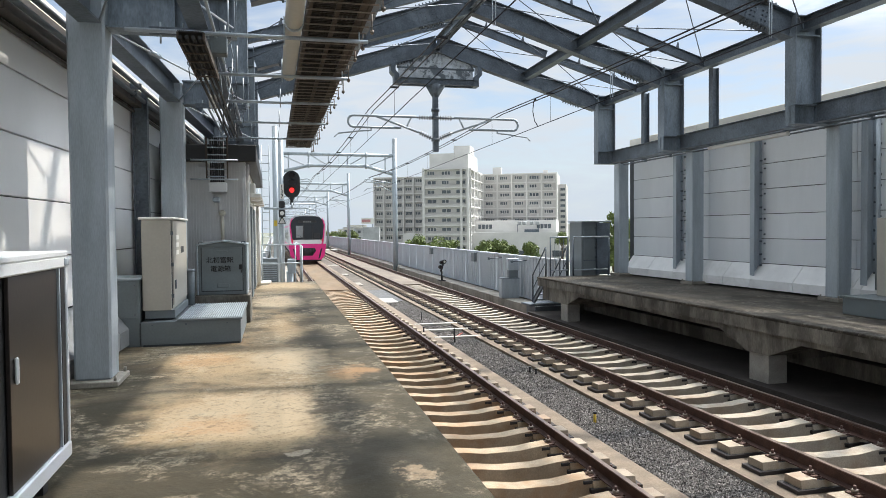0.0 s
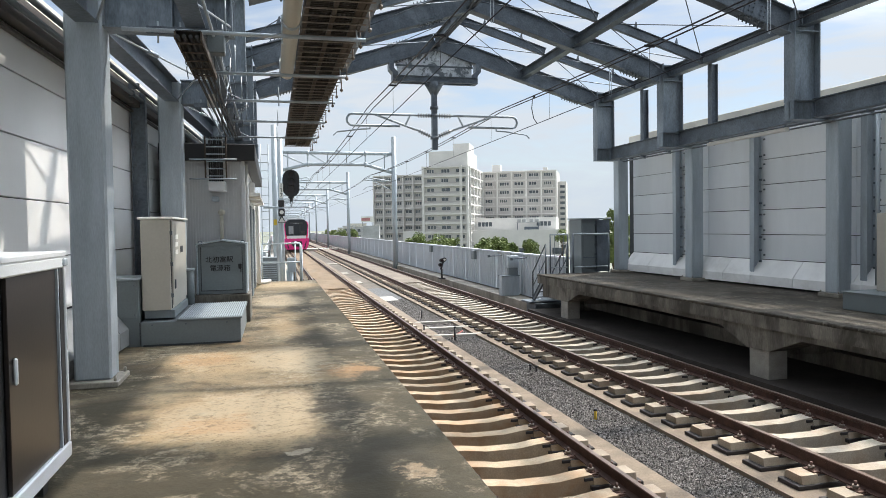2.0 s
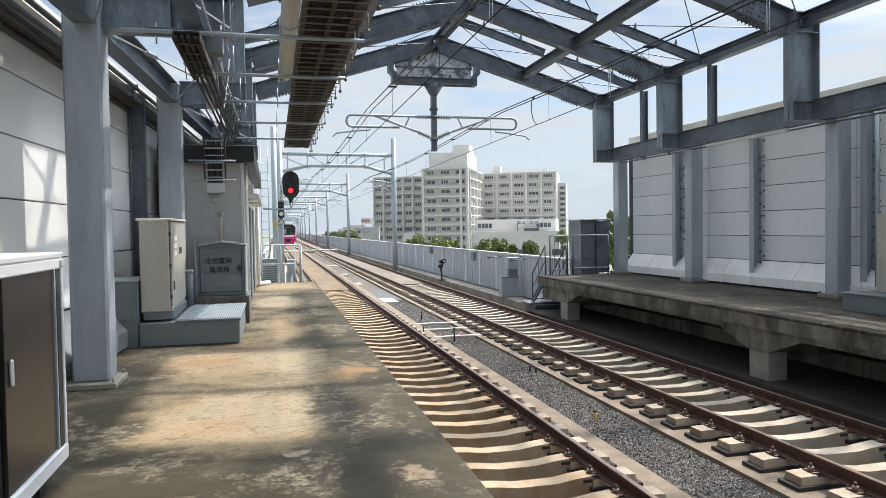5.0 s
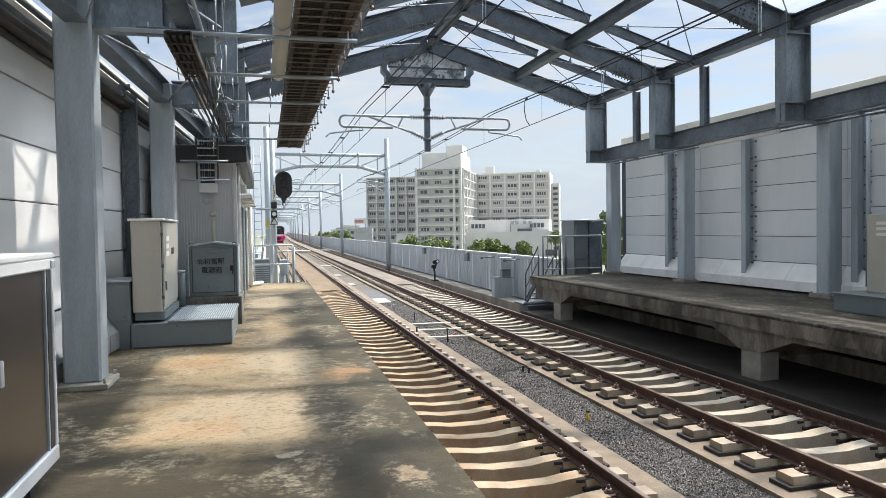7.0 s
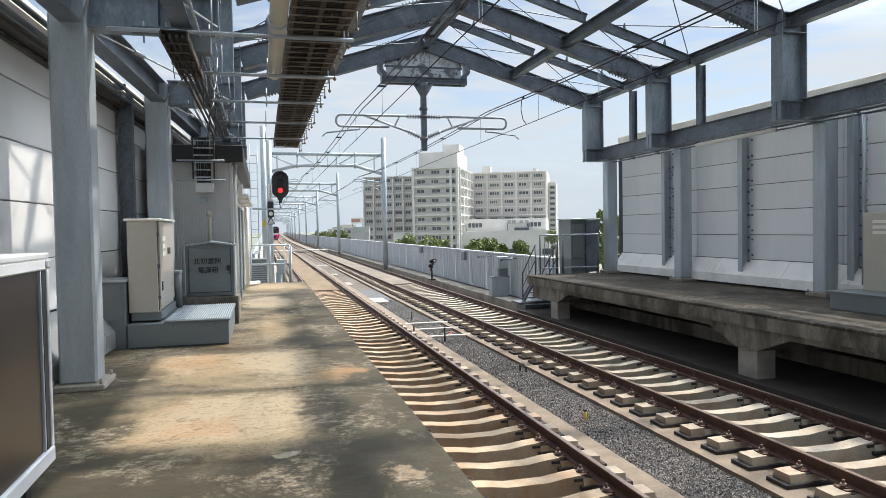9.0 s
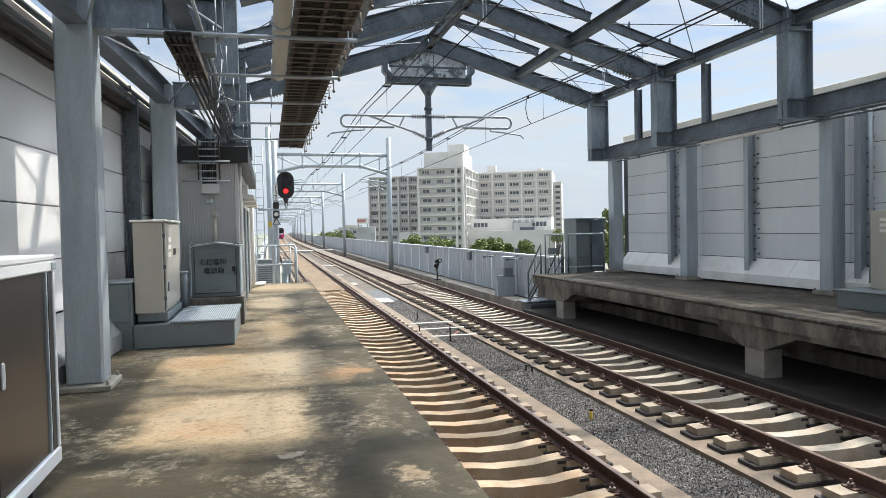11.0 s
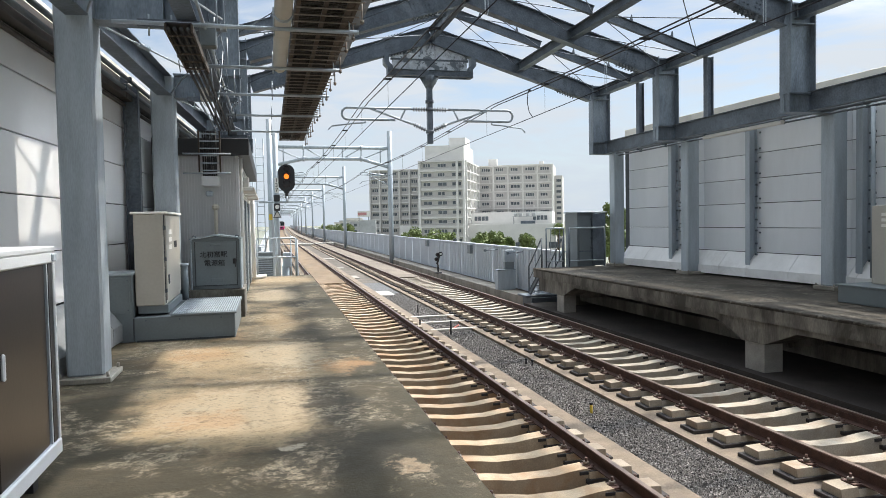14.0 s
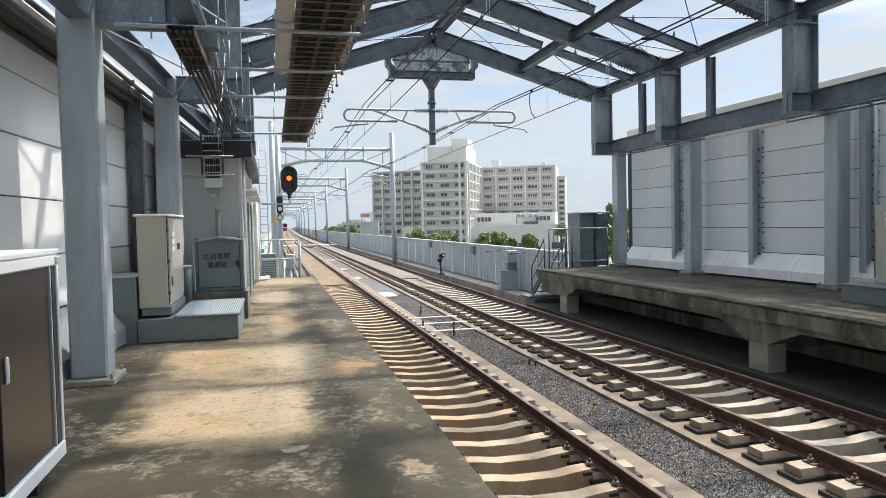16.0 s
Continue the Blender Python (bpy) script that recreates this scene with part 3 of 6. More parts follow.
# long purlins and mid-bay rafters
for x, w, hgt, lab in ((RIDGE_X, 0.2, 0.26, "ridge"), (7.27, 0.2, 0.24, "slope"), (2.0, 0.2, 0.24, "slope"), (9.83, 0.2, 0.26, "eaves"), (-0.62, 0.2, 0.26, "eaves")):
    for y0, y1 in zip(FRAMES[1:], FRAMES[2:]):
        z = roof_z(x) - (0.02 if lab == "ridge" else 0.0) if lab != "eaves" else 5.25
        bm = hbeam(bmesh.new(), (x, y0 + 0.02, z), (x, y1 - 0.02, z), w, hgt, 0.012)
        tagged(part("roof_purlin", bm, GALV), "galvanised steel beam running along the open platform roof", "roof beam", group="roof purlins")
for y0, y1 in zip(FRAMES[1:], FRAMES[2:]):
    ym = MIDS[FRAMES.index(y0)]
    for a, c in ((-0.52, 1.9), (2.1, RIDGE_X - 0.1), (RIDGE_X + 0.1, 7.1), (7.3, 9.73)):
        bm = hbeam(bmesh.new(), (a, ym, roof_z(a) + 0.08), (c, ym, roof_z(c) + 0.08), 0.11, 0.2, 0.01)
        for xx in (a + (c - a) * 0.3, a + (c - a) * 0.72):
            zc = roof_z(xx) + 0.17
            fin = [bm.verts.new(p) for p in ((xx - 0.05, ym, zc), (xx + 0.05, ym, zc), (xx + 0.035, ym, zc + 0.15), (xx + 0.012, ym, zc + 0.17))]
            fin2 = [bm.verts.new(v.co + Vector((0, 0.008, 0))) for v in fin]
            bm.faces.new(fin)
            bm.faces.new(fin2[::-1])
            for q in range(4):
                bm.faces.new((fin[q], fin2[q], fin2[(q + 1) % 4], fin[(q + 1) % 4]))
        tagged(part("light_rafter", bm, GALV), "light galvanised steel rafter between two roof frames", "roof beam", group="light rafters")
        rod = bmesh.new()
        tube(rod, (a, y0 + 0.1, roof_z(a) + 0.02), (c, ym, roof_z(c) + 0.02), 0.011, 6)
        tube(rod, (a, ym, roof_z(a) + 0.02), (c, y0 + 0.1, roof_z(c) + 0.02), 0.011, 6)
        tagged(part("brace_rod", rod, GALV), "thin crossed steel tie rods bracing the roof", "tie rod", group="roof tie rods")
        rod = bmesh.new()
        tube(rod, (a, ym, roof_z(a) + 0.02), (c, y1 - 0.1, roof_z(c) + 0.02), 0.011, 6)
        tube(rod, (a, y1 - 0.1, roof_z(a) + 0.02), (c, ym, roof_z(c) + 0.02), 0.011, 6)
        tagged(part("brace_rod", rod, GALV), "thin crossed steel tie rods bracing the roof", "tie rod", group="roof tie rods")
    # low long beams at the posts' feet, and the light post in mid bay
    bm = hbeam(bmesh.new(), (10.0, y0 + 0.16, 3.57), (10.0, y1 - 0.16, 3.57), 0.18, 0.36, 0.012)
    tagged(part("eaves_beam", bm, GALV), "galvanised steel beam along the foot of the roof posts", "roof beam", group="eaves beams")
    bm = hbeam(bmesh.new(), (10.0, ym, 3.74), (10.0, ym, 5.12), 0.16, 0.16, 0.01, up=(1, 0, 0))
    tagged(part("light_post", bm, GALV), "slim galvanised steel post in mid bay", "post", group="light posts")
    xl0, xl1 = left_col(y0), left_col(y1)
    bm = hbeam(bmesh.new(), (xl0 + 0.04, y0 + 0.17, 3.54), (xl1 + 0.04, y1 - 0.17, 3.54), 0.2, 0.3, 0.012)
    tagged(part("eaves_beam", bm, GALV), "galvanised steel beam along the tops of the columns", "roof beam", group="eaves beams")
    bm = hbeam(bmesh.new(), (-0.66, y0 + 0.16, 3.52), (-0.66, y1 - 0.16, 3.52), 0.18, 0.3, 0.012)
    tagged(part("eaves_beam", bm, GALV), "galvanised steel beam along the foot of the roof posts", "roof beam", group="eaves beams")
    # wall posts in mid bay with their clips
    for side in (-1, 1):
        yk = ym
        if side < 0 and y0 == 7.3:
            ym = 11.15
        if side > 0:
            ym = WALL_POSTS[FRAMES.index(y0)]
        xw = left_col(ym) - 0.4 if side < 0 else right_col(ym) + 0.28
        wp = thing("wall_post", "galvanised steel wall post with bolted panel clips", "wall post", group="wall posts")
        # East posts in pale steel: light on their flanges put into the colour
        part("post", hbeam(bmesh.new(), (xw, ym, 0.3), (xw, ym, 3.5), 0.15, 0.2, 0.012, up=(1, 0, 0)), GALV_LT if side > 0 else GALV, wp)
        for z in (0.55, 0.8, 1.1, 1.35, 1.62, 1.88, 2.15, 2.42, 2.68, 2.95):
            part("clip", boxm(xw - side * -0.06 - 0.02, xw - side * -0.06 + 0.02, ym - 0.12, ym - 0.075, z - 0.02, z + 0.02), BOLT, wp)
        ym = yk


# ---- railway tracks ----
def rail_mesh(x, y0, y1, parent):
    prof = [(-0.064, -0.153), (0.064, -0.153), (0.064, -0.142), (0.009, -0.122), (0.009, -0.045), (0.0325, -0.034), (0.0325, -0.006), (0.026, 0.0),
            (-0.026, 0.0), (-0.0325, -0.006), (-0.0325, -0.034), (-0.009, -0.045), (-0.009, -0.122), (-0.064, -0.142)]
    ys = [y0, 57] + [57 + 12 * i for i in range(1, 47)]
    vs, fs = [], []
    n = len(prof)
    for y in ys:
        vs += [(x + bend(y) + px, y, RAIL_Z + pz) for px, pz in prof]
    for i in range(len(ys) - 1):
        for k in range(n):
            fs.append((i * n + k, i * n + (k + 1) % n, (i + 1) * n + (k + 1) % n, (i + 1) * n + k))
    ob = quads("rail", vs, fs, [RAILSTEEL, RAILTOP], parent)
    bm = bmesh.new()
    bm.from_mesh(ob.data)
    bmesh.ops.recalc_face_normals(bm, faces=bm.faces)
    for f in bm.faces:
        f.material_index = 1 if f.calc_center_median().z > RAIL_Z - 0.0015 else 0
    bm.to_mesh(ob.data)
    bm.free()
    return ob


def sleeper_mesh(top_mat):
    bm = bmesh.new()
    half = [(1.1, 0.015), (0.9, 0.02), (0.895, 0.0), (0.61, 0.0), (0.6, 0.034), (0.42, 0.018), (0.22, -0.01)]
    st = [(-x, z) for x, z in half] + [(x, z) for x, z in half[::-1]]
    top = RAIL_Z - 0.165
    rings = []
    for x, dz in st:
        w = 0.135 if abs(x) > 0.605 else 0.118
        low = top - (0.072 if abs(x) > 0.605 else 0.24)
        rings.append([bm.verts.new(p) for p in ((x, -w, low), (x, w, low), (x, w * 0.86, top + dz), (x, -w * 0.86, top + dz))])
    for a, c in zip(rings, rings[1:]):
        for k in range(4):
            bm.faces.new((a[k], a[(k + 1) % 4], c[(k + 1) % 4], c[k]))
    bm.faces.new(rings[0])
    bm.faces.new(rings[-1][::-1])
    for f in bm.faces:
        f.material_index = 1 if abs(f.calc_center_median().x) > 0.88 else 0
    bmesh.ops.recalc_face_normals(bm, faces=bm.faces)
    me = bpy.data.meshes.new("sleeper")
    bm.to_mesh(me)
    bm.free()
    me.materials.append(top_mat)
    me.materials.append(SLEEPER_T)
    return me


def fastening_mesh():
    bm = bmesh.new()
    top = RAIL_Z - 0.165
    box(bm, -0.25, 0.19, -0.115, 0.115, top - 0.03, top + 0.008, bev=0.004, mi=1)
    box(bm, -0.2, 0.17, -0.1, 0.1, top + 0.008, top + 0.016)
    for s in (-1, 1):
        box(bm, s * 0.075, s * 0.165, -0.085, 0.085, top + 0.012, top + 0.034, bev=0.005)
        tube(bm, (s * 0.125, 0, top + 0.03), (s * 0.125, 0, top + 0.115), 0.016, 6)
        tube(bm, (s * 0.125, 0, top + 0.034), (s * 0.125, 0, top + 0.044), 0.046, 10)
        tube(bm, (s * 0.125, 0, top + 0.044), (s * 0.125, 0, top + 0.075), 0.033, 6, mi=2)
        box(bm, s * 0.04, s * 0.15, -0.045, 0.045, top + 0.022, top + 0.036)
    me = bpy.data.meshes.new("rail_fastening")
    bm.to_mesh(me)
    bm.free()
    for m in (RAILSTEEL, PAD, NUT):
        me.materials.append(m)
    return me


SL_ME, SL_RUST, FA_ME = sleeper_mesh(SLEEPER), sleeper_mesh(SLEEPER_N), fastening_mesh()
_bm = boxm(-0.3, 0.3, -0.16, 0.16, RAIL_Z - 0.285, RAIL_Z - 0.236, bev=0.006)
PAD_ME = bpy.data.meshes.new("bearing_pad")
_bm.to_mesh(PAD_ME)
_bm.free()
PAD_ME.materials.append(PAD)
PITCH = 0.588


def track(cx, label, sleeper):
    tr = thing("railway_track", label, "railway track", group="railway tracks")
    for s in (-1, 1):
        rail_mesh(cx + s * 0.7525, -8, 609, tr)
    y = 2.77 - 17 * PITCH
    vs0 = np.array([v.co[:] for v in SL_ME.vertices])
    fs0 = [tuple(p.vertices) for p in SL_ME.polygons]
    far_v, far_f = [], []
    k = 0
    while y < 330:
        if k < 142:
            sl = part("sleeper", sleeper, None, tr)
            sl.location = (cx, y, 0)
            for s in (-0.87, 0.87):
                part("bearing_pad", PAD_ME, None, sl).location = (s, 0, 0)
            if k < 77:
                for s in (-0.7525, 0.7525):
                    fa = part("rail_fastening", FA_ME, None, sl)
                    fa.location = (s, 0, 0)
        else:
            o = len(far_v)
            far_v += [(vx + cx + bend(y), vy + y, vz) for vx, vy, vz in vs0]
            far_f += [tuple(i + o for i in f) for f in fs0]
        y += PITCH
        k += 1
    tagged(quads("far_sleepers", far_v, far_f, SLEEPER_T, tr), "pale concrete sleepers in the distance", kind="stuff")
    return tr


track(NEAR_C, "rusty brown steel rails on pale concrete sleepers beside the platform", SL_RUST)
track(FAR_C, "rusty brown steel rails on pale concrete sleepers across the ballast", SL_ME)


# loose stones of the ballast
def gravel():
    rng = np.random.default_rng(4)
    n = 84000
    oc = np.array([(1, 0, 0), (-1, 0, 0), (0, 1, 0), (0, -1, 0), (0, 0, 1), (0, 0, -1)], float)
    of = np.array([(0, 2, 4), (2, 1, 4), (1, 3, 4), (3, 0, 4), (2, 0, 5), (1, 2, 5), (3, 1, 5), (0, 3, 5)])
    y = 3.5 + 24 * rng.random(n) ** 1.7
    x = NEAR_C + 1.48 + rng.random(n) * (FAR_C - NEAR_C - 2.79)
    r = 0.008 + 0.0125 * rng.random(n)
    P = oc[None] * (r[:, None, None] * (0.55 + 0.9 * rng.random((n, 6, 1))))
    a = rng.random(n) * 6.283
    b = rng.normal(0, 0.6, n)
    ca, sa, cb, sb = np.cos(a), np.sin(a), np.cos(b), np.sin(b)
    X = P[..., 0] * ca[:, None] - P[..., 1] * sa[:, None]
    Y = P[..., 0] * sa[:, None] + P[..., 1] * ca[:, None]
    Z = P[..., 2] * cb[:, None] - Y * sb[:, None]
    Y = Y * cb[:, None] + P[..., 2] * sb[:, None]
    V = np.stack([X + x[:, None], Y + y[:, None], Z - 1.415 + (r * 0.35 * rng.random(n))[:, None]], -1).reshape(-1, 3)
    F = (of[None] + (np.arange(n) * 6)[:, None, None]).reshape(-1, 3)
    me = bpy.data.meshes.new("ballast_stones")
    me.from_pydata(V.tolist(), [], F.tolist())
    return me


STONE = mat("ballast_stone", (0.142, 0.131, 0.122), 0.85, 0, 0.42, 14, 120, 0.3)
_nt = STONE.node_tree
_g = _nt.nodes.new("ShaderNodeNewGeometry")
_r = _nt.nodes.new("ShaderNodeMapRange")
_r.inputs[3].default_value, _r.inputs[4].default_value = 0.2, 2.1
_h = _nt.nodes.new("ShaderNodeHueSaturation")
_old = _nt.nodes["Principled BSDF"].inputs["Base Color"].links[0].from_socket
_nt.links.new(_g.outputs["Random Per Island"], _r.inputs[0])
_nt.links.new(_r.outputs[0], _h.inputs["Value"])
_nt.links.new(_old, _h.inputs["Color"])
_nt.links.new(_h.outputs["Color"], _nt.nodes["Principled BSDF"].inputs["Base Color"])
tagged(part("ballast_stones", gravel(), STONE), "loose grey ballast stones between the two tracks", "gravel", kind="stuff")


# ---- things on the near platform ----
BROWN = mat("dark_brown_sheet", (0.020, 0.0145, 0.0125), 0.33, 0.1, 0.15, 1.2, 30, 0.03)
ALU = mat("white_aluminium_profile", (0.72, 0.74, 0.76), 0.35, 0.2, 0.05)
RIB = mat("grey_ribbed_cladding", (0.62, 0.62, 0.62), 0.5, 0, 0.06, 1.5, 30, 0.03)
WHITE = mat("off_white_paint", (0.74, 0.73, 0.69), 0.5, 0, 0.06, 2, 40, 0.04)
YELLOW = mat("yellow_paint", (0.65, 0.45, 0.05), 0.5)
INK = mat("black_lettering", (0.012, 0.012, 0.014), 0.6)


def storage_cabinet():
    c = thing("storage_cabinet", "low dark brown storage cabinet with white framed sliding doors", "cabinet")
    x, y0, y1, zb, zt = -1.19, 1.55, 4.52, 0.15, 1.33
    part("body", boxm(x - 0.62, x - 0.03, y0, y1 - 0.02, zb + 0.03, zt - 0.03), BLACK, c)
    part("lid", boxm(x - 0.66, x + 0.012, y0 - 0.02, y1 + 0.012, zt - 0.02, zt + 0.012, bev=0.006), ALU, c)
    part("top_rail", boxm(x - 0.06, x + 0.008, y0, y1, zt - 0.085, zt - 0.02, bev=0.008), ALU, c)
    part("bottom_rail", boxm(x - 0.06, x + 0.014, y0, y1 + 0.008, zb - 0.02, zb + 0.07, bev=0.008), ALU, c)
    part("corner_post", boxm(x - 0.05, x + 0.01, y1 - 0.025, y1 + 0.008, zb + 0.07, zt - 0.085, bev=0.005), ALU, c)
    part("corner_bracket", boxm(x - 0.03, x + 0.02, y1 - 0.05, y1 + 0.014, zt - 0.075, zt - 0.03, bev=0.006), GALV_LT, c)
    part("end_panel", boxm(x - 0.62, x - 0.05, y1 - 0.018, y1 - 0.004, zb + 0.05, zt - 0.03), BROWN, c)
    # The nearer leaf is black, put there for the dark open gap
    for a, b, o in ((3.62, 4.37, -0.006), (2.55, 3.5, -0.028)):
        d = part("sliding_door", boxm(x - 0.02 + o, x + o, a, b, zb + 0.07, zt - 0.085, bev=0.003), BROWN if a > 3 else BLACK, c)
        if a > 3:
            part("handle", boxm(x + o, x + o + 0.018, a + 0.05, a + 0.075, zb + 0.58, zb + 0.71, bev=0.007), ALU, d, "white pull handle")
    part("door_stile", boxm(x - 0.02, x + 0.004, 4.38, 4.4, zb + 0.07, zt - 0.085), GALV_LT, c)
    part("door_stile", boxm(x - 0.02, x + 0.002, 4.42, 4.49, zb + 0.07, zt - 0.085), BLACK, c)
    for y in (y0 + 0.1, 3.1, y1 - 0.25):
        part("foot", boxm(x - 0.5, x - 0.06, y - 0.04, y + 0.04, 0, zb), BLACK, c)


storage_cabinet()


def step_box():
    c = thing("cable_trough_box", "low grey steel cable box with a ribbed lid", "equipment box")
    part("body", boxm(-1.63, -0.42, 9.4, 11.3, 0, 0.31, bev=0.008), PLATE, c)
    part("seam", boxm(-1.64, -1.632, 9.39, 9.402, 0.02, 0.3), JOINT, c)
    part("base_strip", boxm(-1.6, -0.44, 9.385, 9.4, 0.0, 0.022), JOINT, c)
    lid = part("lid", boxm(-1.2, -0.40, 9.38, 11.3, 0.31, 0.335, bev=0.005), PLATE, c)
    for i in range(27):
        xx = -1.18 + i * 0.029
        part("tread_rib", boxm(xx, xx + 0.012, 9.42, 11.28, 0.335, 0.345), GALV_LT, lid, "galvanised tread rib")
    for xx in (-1.5, -1.1, -0.6):
        part("bolt", boxm(xx, xx + 0.02, 9.385, 9.4, 0.26, 0.28), BOLT, c)
    c = thing("cable_riser_box", "grey steel cable riser box against the wall", "equipment box")
    part("body", boxm(-2.02, -1.64, 9.42, 10.1, 0, 0.84, bev=0.006), PLATE, c)
    part("lid", boxm(-2.05, -1.62, 9.4, 10.12, 0.84, 0.865, bev=0.006), GALV_LT, c)
    part("front_panel", boxm(-1.99, -1.67, 9.405, 9.42, 0.36, 0.81, bev=0.003), PLATE, c)
    for xx in (-1.98, -1.7):
        for zz in (0.4, 0.77):
            part("screw", boxm(xx, xx + 0.014, 9.398, 9.406, zz, zz + 0.014), BOLT, c)


step_box()


def power_cabinet():
    c = thing("electric_cabinet", "tall cream painted steel electric cabinet on a grey plinth", "electric cabinet")
    part("plinth", boxm(-1.6, -1.24, 9.54, 11.02, 0.335, 0.44, bev=0.005), PLATE, c)
    part("body", boxm(-1.62, -1.27, 9.5, 11.0, 0.44, 1.6, bev=0.01), CREAM, c)
    part("roof", boxm(-1.65, -1.22, 9.46, 11.04, 1.6, 1.63, bev=0.008), WHITE, c)
    d = part("door", boxm(-1.27, -1.245, 9.56, 10.95, 0.5, 1.585, bev=0.006), CREAM, c)
    part("handle", boxm(-1.246, -1.23, 9.66, 9.72, 0.7, 0.82, bev=0.006), BOLT, d)
    for z, yy in ((1.34, 9.8), (1.24, 9.8), (1.14, 9.8)):
        part("notice", boxm(-1.2455, -1.2425, yy, yy + 0.28, z, z + 0.06), WHITE, d, "pale notice plate")
    part("notice", boxm(-1.2455, -1.2425, 10.3, 10.6, 1.15, 1.24), BLACK, d, "dark notice plate")
    for z in (0.6, 1.0, 1.4):
        part("hinge", boxm(-1.28, -1.24, 9.508, 9.53, z, z + 0.05, bev=0.004), BOLT, c)
    part("door_gap", boxm(-1.271, -1.262, 9.535, 9.558, 0.46, 1.59), JOINT, c)


power_cabinet()


def letters(body, size, m, parent, label):
    cu = bpy.data.curves.new("lettering", 'FONT')
    cu.body = body
    cu.size = size
    cu.align_x = 'CENTER'
    cu.align_y = 'CENTER'
    cu.extrude = 0.001
    cu.offset = 0.0008
    tmp = bpy.data.objects.new("lettering_tmp", cu)
    scene.collection.objects.link(tmp)
    me = bpy.data.meshes.new_from_object(tmp.evaluated_get(bpy.context.evaluated_depsgraph_get()))
    bpy.data.objects.remove(tmp)
    me.materials.clear()
    ob = part("lettering", me, INK, parent, label)
    ob.matrix_basis = m
    return ob


def supply_box():
    c = thing("power_supply_box", "grey steel power supply box with black lettering on a concrete plinth", "electric cabinet")
    part("plinth", boxm(-1.2, -0.36, 11.42, 12.3, 0.0, 0.44, bev=0.01), CONC_D, c)
    bm = bmesh.new()
    prof = [(-1.14, 0.45), (-0.42, 0.45), (-0.42, 1.22), (-0.78, 1.275), (-1.14, 1.22)]
    a = [bm.verts.new((x, 11.5, z)) for x, z in prof]
    b = [bm.verts.new((x, 12.2, z)) for x, z in prof]
    bm.faces.new(a)
    bm.faces.new(b[::-1])
    for i in range(5):
        j = (i + 1) % 5
        bm.faces.new((a[i], b[i], b[j], a[j]))
    bmesh.ops.recalc_face_normals(bm, faces=bm.faces)
    part("body", bm, PLATE, c)
    d = part("door", boxm(-1.10, -0.46, 11.482, 11.5, 0.5, 1.19, bev=0.005), PLATE, c)
    part("handle", boxm(-0.53, -0.48, 11.445, 11.482, 0.84, 0.92, bev=0.008), BLACK, d)
    part("handle_grip", boxm(-0.50, -0.485, 11.44, 11.482, 0.79, 0.85, bev=0.004), BLACK, d)
    for xx in (-1.09, -0.47):
        part("door_gap", boxm(xx - 0.006, xx + 0.006, 11.478, 11.4835, 0.5, 1.19), JOINT, d)
    part("door_gap", boxm(-1.09, -0.47, 11.478, 11.4835, 0.5, 0.512), JOINT, d)
    for xx in (-1.1, -0.46):
        part("lifting_eye", path_tube(bmesh.new(), [(xx + 0.03 * math.cos(q * 0.785), 11.52, 1.255 + 0.03 * math.sin(q * 0.785)) for q in range(9)], 0.008, 6), GALV, c)
    part("vent", boxm(-0.86, -0.7, 11.474, 11.483, 1.12, 1.15, bev=0.004), PLATE, d)
    part("vent", boxm(-0.86, -0.68, 11.474, 11.483, 0.56, 0.62, bev=0.004), PLATE, d)
    bm = bmesh.new()
    for s in (-1, 1):
        M = pose(-0.78 + s * 0.19, 11.82, 1.262, 0, s * 8.7, 0)
        box(bm, -0.2, 0.2, -0.37, 0.4, -0.008, 0.012, m=M)
    part("lid", bm, GALV_LT, c)
    part("frame_edge", boxm(-0.425, -0.40, 11.47, 12.2, 0.45, 1.22, bev=0.005), GALV_LT, c)
    part("frame_edge", boxm(-1.16, -1.138, 11.47, 12.2, 0.45, 1.22, bev=0.005), GALV_LT, c)
    letters("北初富駅", 0.104, pose(-0.815, 11.472, 0.985, 90, 0, 0), c, "black station name lettering")
    letters("電源箱", 0.104, pose(-0.805, 11.472, 0.85, 90, 0, 0), c, "black lettering below the station name")


supply_box()


def post_cap():
    c = thing("cable_pipe", "short dark capped cable pipe beside the electric cabinet", "pipe")
    part("pipe", tube(bmesh.new(), (-1.22, 11.15, 0.335), (-1.22, 11.15, 0.85), 0.06, 12), PLATE, c)
    part("cap", tube(bmesh.new(), (-1.22, 11.15, 0.85), (-1.22, 11.15, 0.88), 0.07, 12), GALV_LT, c)


post_cap()


